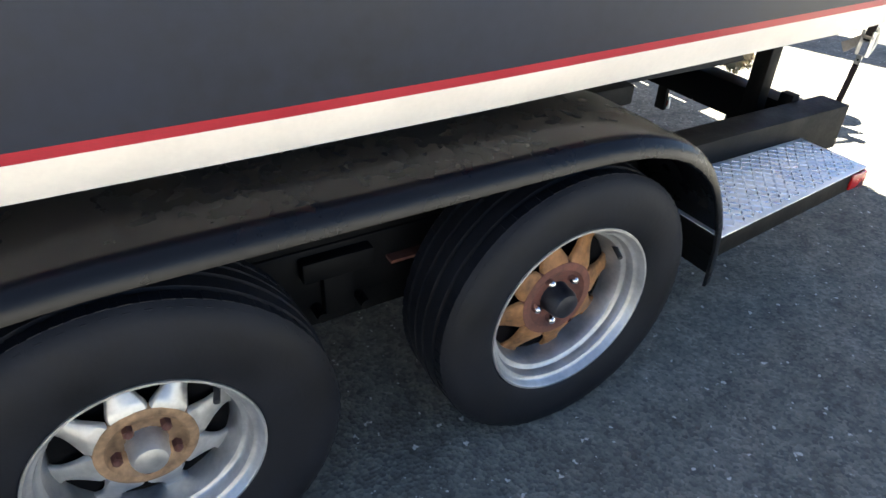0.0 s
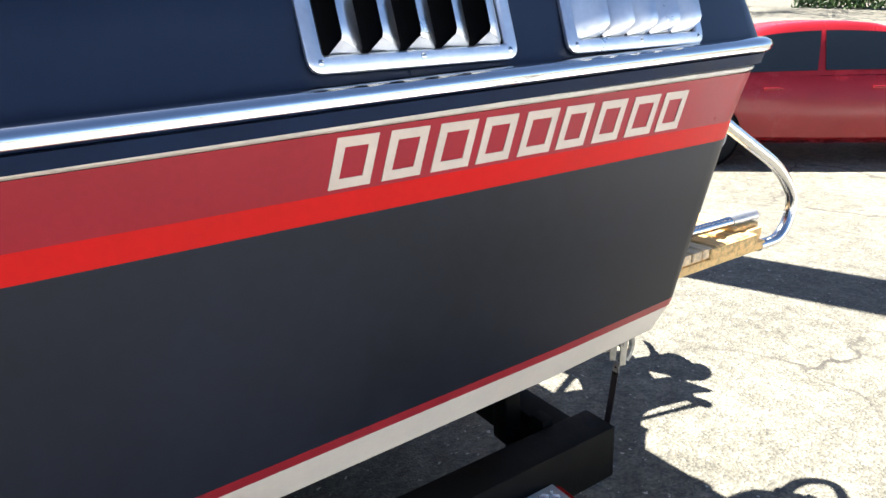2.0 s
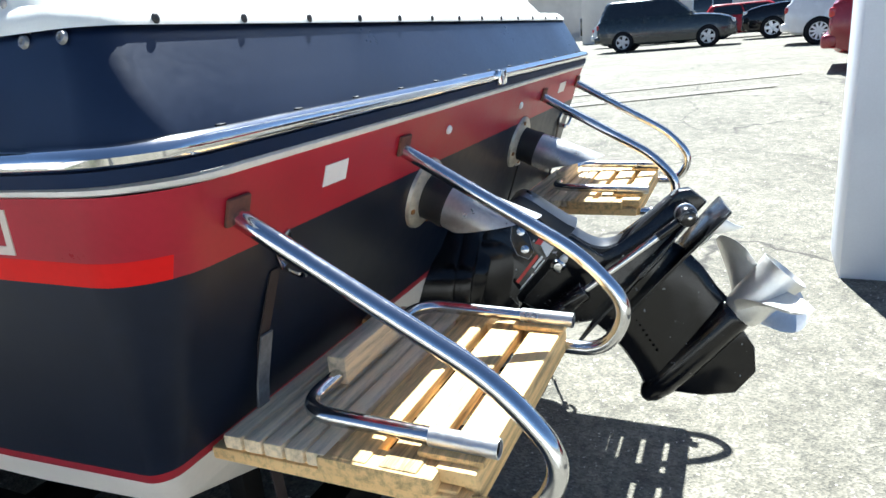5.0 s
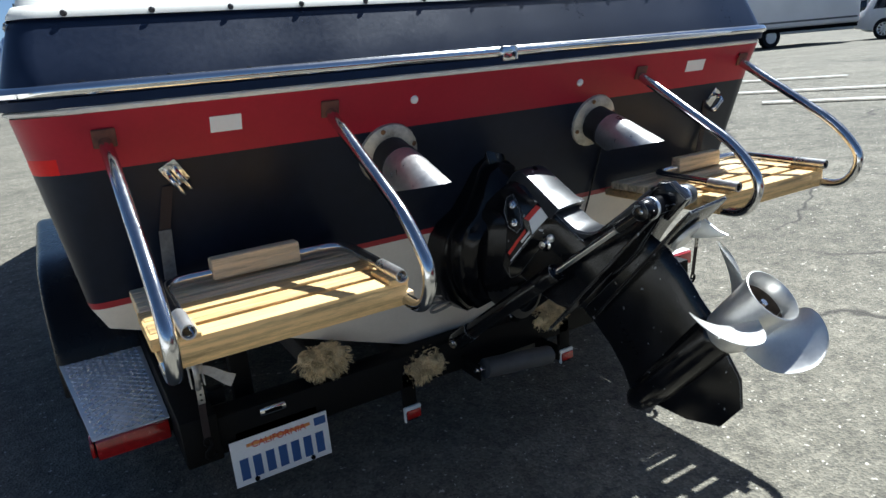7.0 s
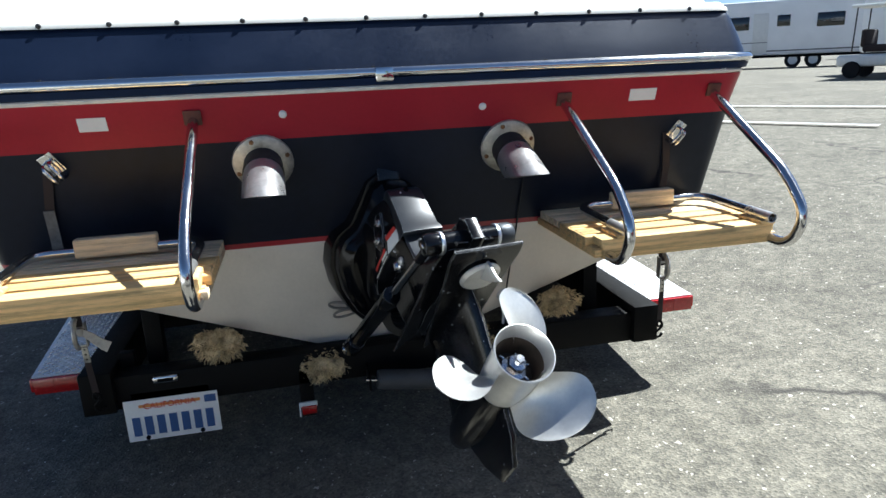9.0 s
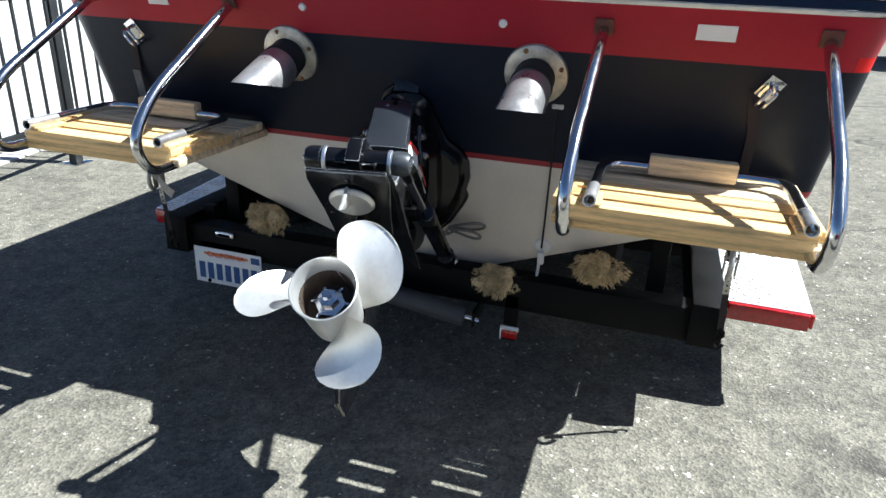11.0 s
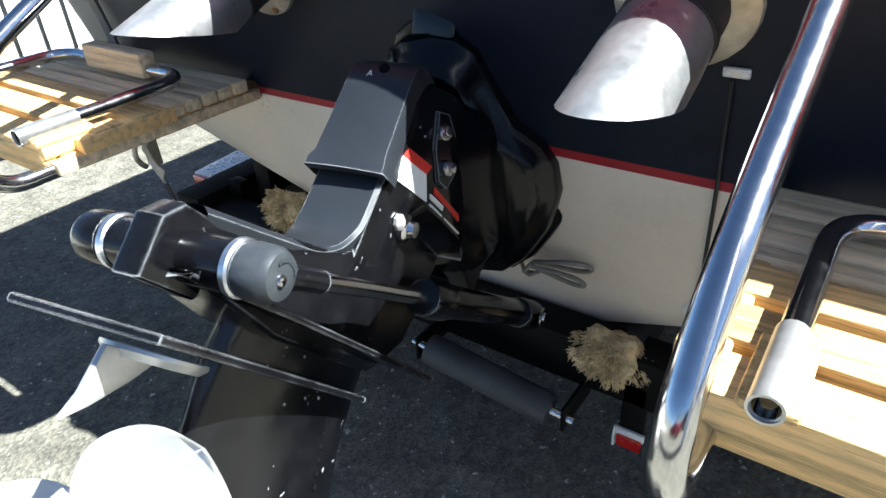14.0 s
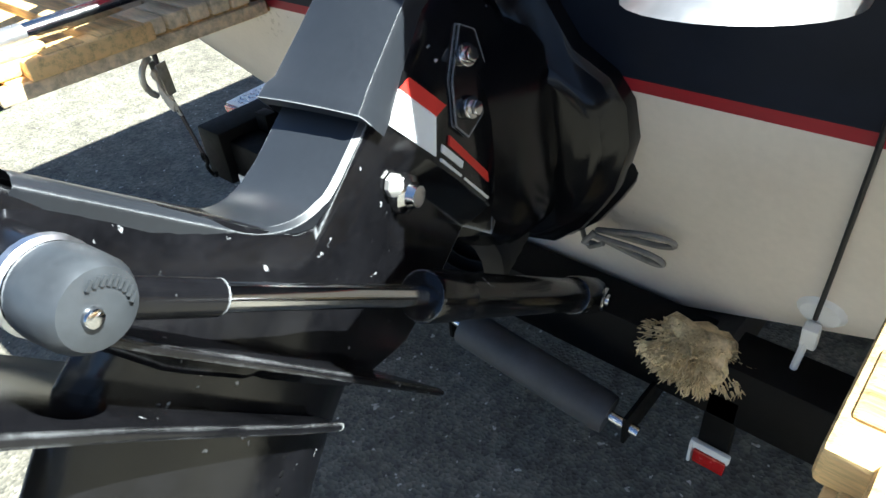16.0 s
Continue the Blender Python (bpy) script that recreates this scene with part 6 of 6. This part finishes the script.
def far_building(cx, cy, heading, L, H, wall_mat, label):
    z0 = ground_z(cx, cy) - .1
    h = radians(heading)
    m = Matrix.Translation((cx, cy, z0)) @ pose(0, 0, 0, 0, 0, heading)
    ob = thing("building", (cx, cy, z0), label, "building", "buildings beyond the lot")
    bm = B()
    box(bm, (0, 0, H / 2), (L, 9, H), .02, m)
    wl = part("wall", bm, wall_mat, ob)
    bm = B()
    box(bm, (0, 0, H + .15), (L + .8, 9.8, .35), .03, m)
    part("roof", bm, M_roof, ob)
    for s in (-1, 1):
        for k in range(int(L // 4)):
            x = -L / 2 + 2 + k * 4
            bm = B()
            box(bm, (x, s * 4.51, 1.35), (2.2, .06, 1.7), .01, m)
            w = part("window", bm, M_glass, wl)
            bm = B()
            for dx, dz, sx, sz in ((0, .88, 2.34, .08), (0, -.88, 2.34, .08), (-1.13, 0, .08, 1.8), (1.13, 0, .08, 1.8), (0, 0, .05, 1.7)):
                box(bm, (x + dx, s * 4.53, 1.35 + dz), (sx, .1, sz), .01, m)
            part("frame", bm, M_plastic_w, w)
    return ob


M_galvan = mat("galvanised_tube", (.55, .56, .57), .5, .7, var=.15, scale=6)
shop_building(42.5, -44.0, 40, 64, "long tan shop building with a pale fascia and brown roof")
chain_link_fence(15.2, -20.1, .87, -.49, 9)
car("minivan", 28.4, -36.3, 40, P_white, "white minivan parked before the shop building", L=4.9, W=1.95, H=1.8, hood=1.0, belt=1.08, deck=1.10, wr=.34, green=(.02, .07, .66, .82))
car("sedan", 33.4, -32.0, 40, P_grey, "grey sedan parked before the shop building", L=4.7, W=1.8, H=1.45, wr=.33, arch=.06)
far_building(48, -8, 88, 34, 4.6, M_stucco_w, "pale low building beyond the parked cars")
far_building(62, 30, 125, 46, 4.4, M_stucco_w, "long pale building at the far edge of the lot")
far_building(-26, 22, 96, 30, 4.0, M_stucco_w, "pale building across the street")


def leafy(name, x, y, hgt, wide, trunk_h, label, cat, n=1400, seed=1, blob=None):
    z0 = ground_z(x, y) - .05
    rnd = random.Random(seed)
    ob = thing(name, (x, y, z0), label, cat)
    ends = []
    if trunk_h:
        bm = B()
        pts = [Vector((x, y, z0)), Vector((x + .05, y, z0 + trunk_h * .5)), Vector((x, y + .08, z0 + trunk_h))]
        for a, b, r0, r1 in ((pts[0], pts[1], .16, .13), (pts[1], pts[2], .13, .10)):
            rod(bm, a, b, r0, 10, r1)
        part("trunk", bm, M_bark, ob)
        for k in range(6):
            a = k * 1.05 + rnd.uniform(-.2, .2)
            e = pts[2] + Vector((math.cos(a) * wide * .5, math.sin(a) * wide * .5, rnd.uniform(.4, .8) * (hgt - trunk_h)))
            bm = B()
            rod(bm, pts[2] - Vector((0, 0, .2)), pts[2].lerp(e, .55) + Vector((0, 0, .15)), .07, 8, .045)
            rod(bm, pts[2].lerp(e, .55) + Vector((0, 0, .15)), e, .045, 8, .015)
            part("limb", bm, M_bark, ob)
            ends += [e, pts[2].lerp(e, .6)]
    bm = B()
    for k in range(n):
        if ends:
            c = rnd.choice(ends) + Vector((rnd.gauss(0, .28) * wide * .5, rnd.gauss(0, .28) * wide * .5, rnd.gauss(0, .3)))
        else:
            c = Vector((x, y, z0)) + blob(rnd)
        s = rnd.uniform(.05, .11)
        q = Euler((rnd.uniform(0, 6), rnd.uniform(0, 6), rnd.uniform(0, 6))).to_matrix()
        bm.faces.new([bm.verts.new(c + q @ Vector(p)) for p in ((-s, 0, 0), (-s * .2, -s * .5, .01), (s, 0, 0), (-s * .2, s * .5, .01))])
    part("crown", bm, M_leaf, ob, "", False)


leafy("tree", 13.5, -22.0, 5.2, 4.2, 2.2, "small leafy street tree with a thin trunk", "tree", 2600, 2)
leafy("tree", 21.0, -24.0, 6.0, 5.0, 2.6, "leafy street tree beyond the lot", "tree", 2600, 3)
leafy("tree", 6.0, -24.0, 5.6, 4.6, 2.4, "leafy street tree at the lot's edge", "tree", 2600, 4)
leafy("tree", 3.0, 30.0, 6.0, 5.0, 2.4, "leafy street tree far across the lot", "tree", 2200, 6)
for k, (hx, hy) in enumerate(((17.5, -24.5), (10.5, -24.5))):
    leafy("hedge", hx, hy, 1, 1, 0, "clipped green hedge along the street", "hedge", 3000, 20 + k, lambda r: Vector((r.uniform(-2.2, 2.2), r.uniform(-.4, .4), r.uniform(.05, .95))))


M_chip = mat("stone_chip", (.62, .58, .50), .8, var=.3, scale=40)
# ---- loose stone chips on the asphalt ----
rnd = random.Random(41)
bm = B()
for k in range(900):
    x, y = rnd.uniform(-2.6, 2.4), rnd.uniform(-2.2, 2.2)
    r = rnd.uniform(.0015, .0045) * (1.6 if rnd.random() < .08 else 1)
    q = Euler((0, 0, rnd.uniform(0, 6.28))).to_matrix()
    c = Vector((x, y, ground_z(x, y)))
    tp = bm.verts.new(c + Vector((rnd.uniform(-.3, .3) * r, rnd.uniform(-.3, .3) * r, r * .8)))
    vs = [bm.verts.new(c + q @ Vector((r * a, r * b, -.001))) for a, b in ((1.2, 0), (.2, .8), (-.9, .4), (-.6, -.7), (.5, -.8))]
    for i in range(5):
        bm.faces.new((vs[i], vs[(i + 1) % 5], tp))
chips = part("loose_chips", bm, M_chip, None, smooth=False)
tagged(chips, "pale loose stone chips scattered on the asphalt", "stone chips", kind="stuff")
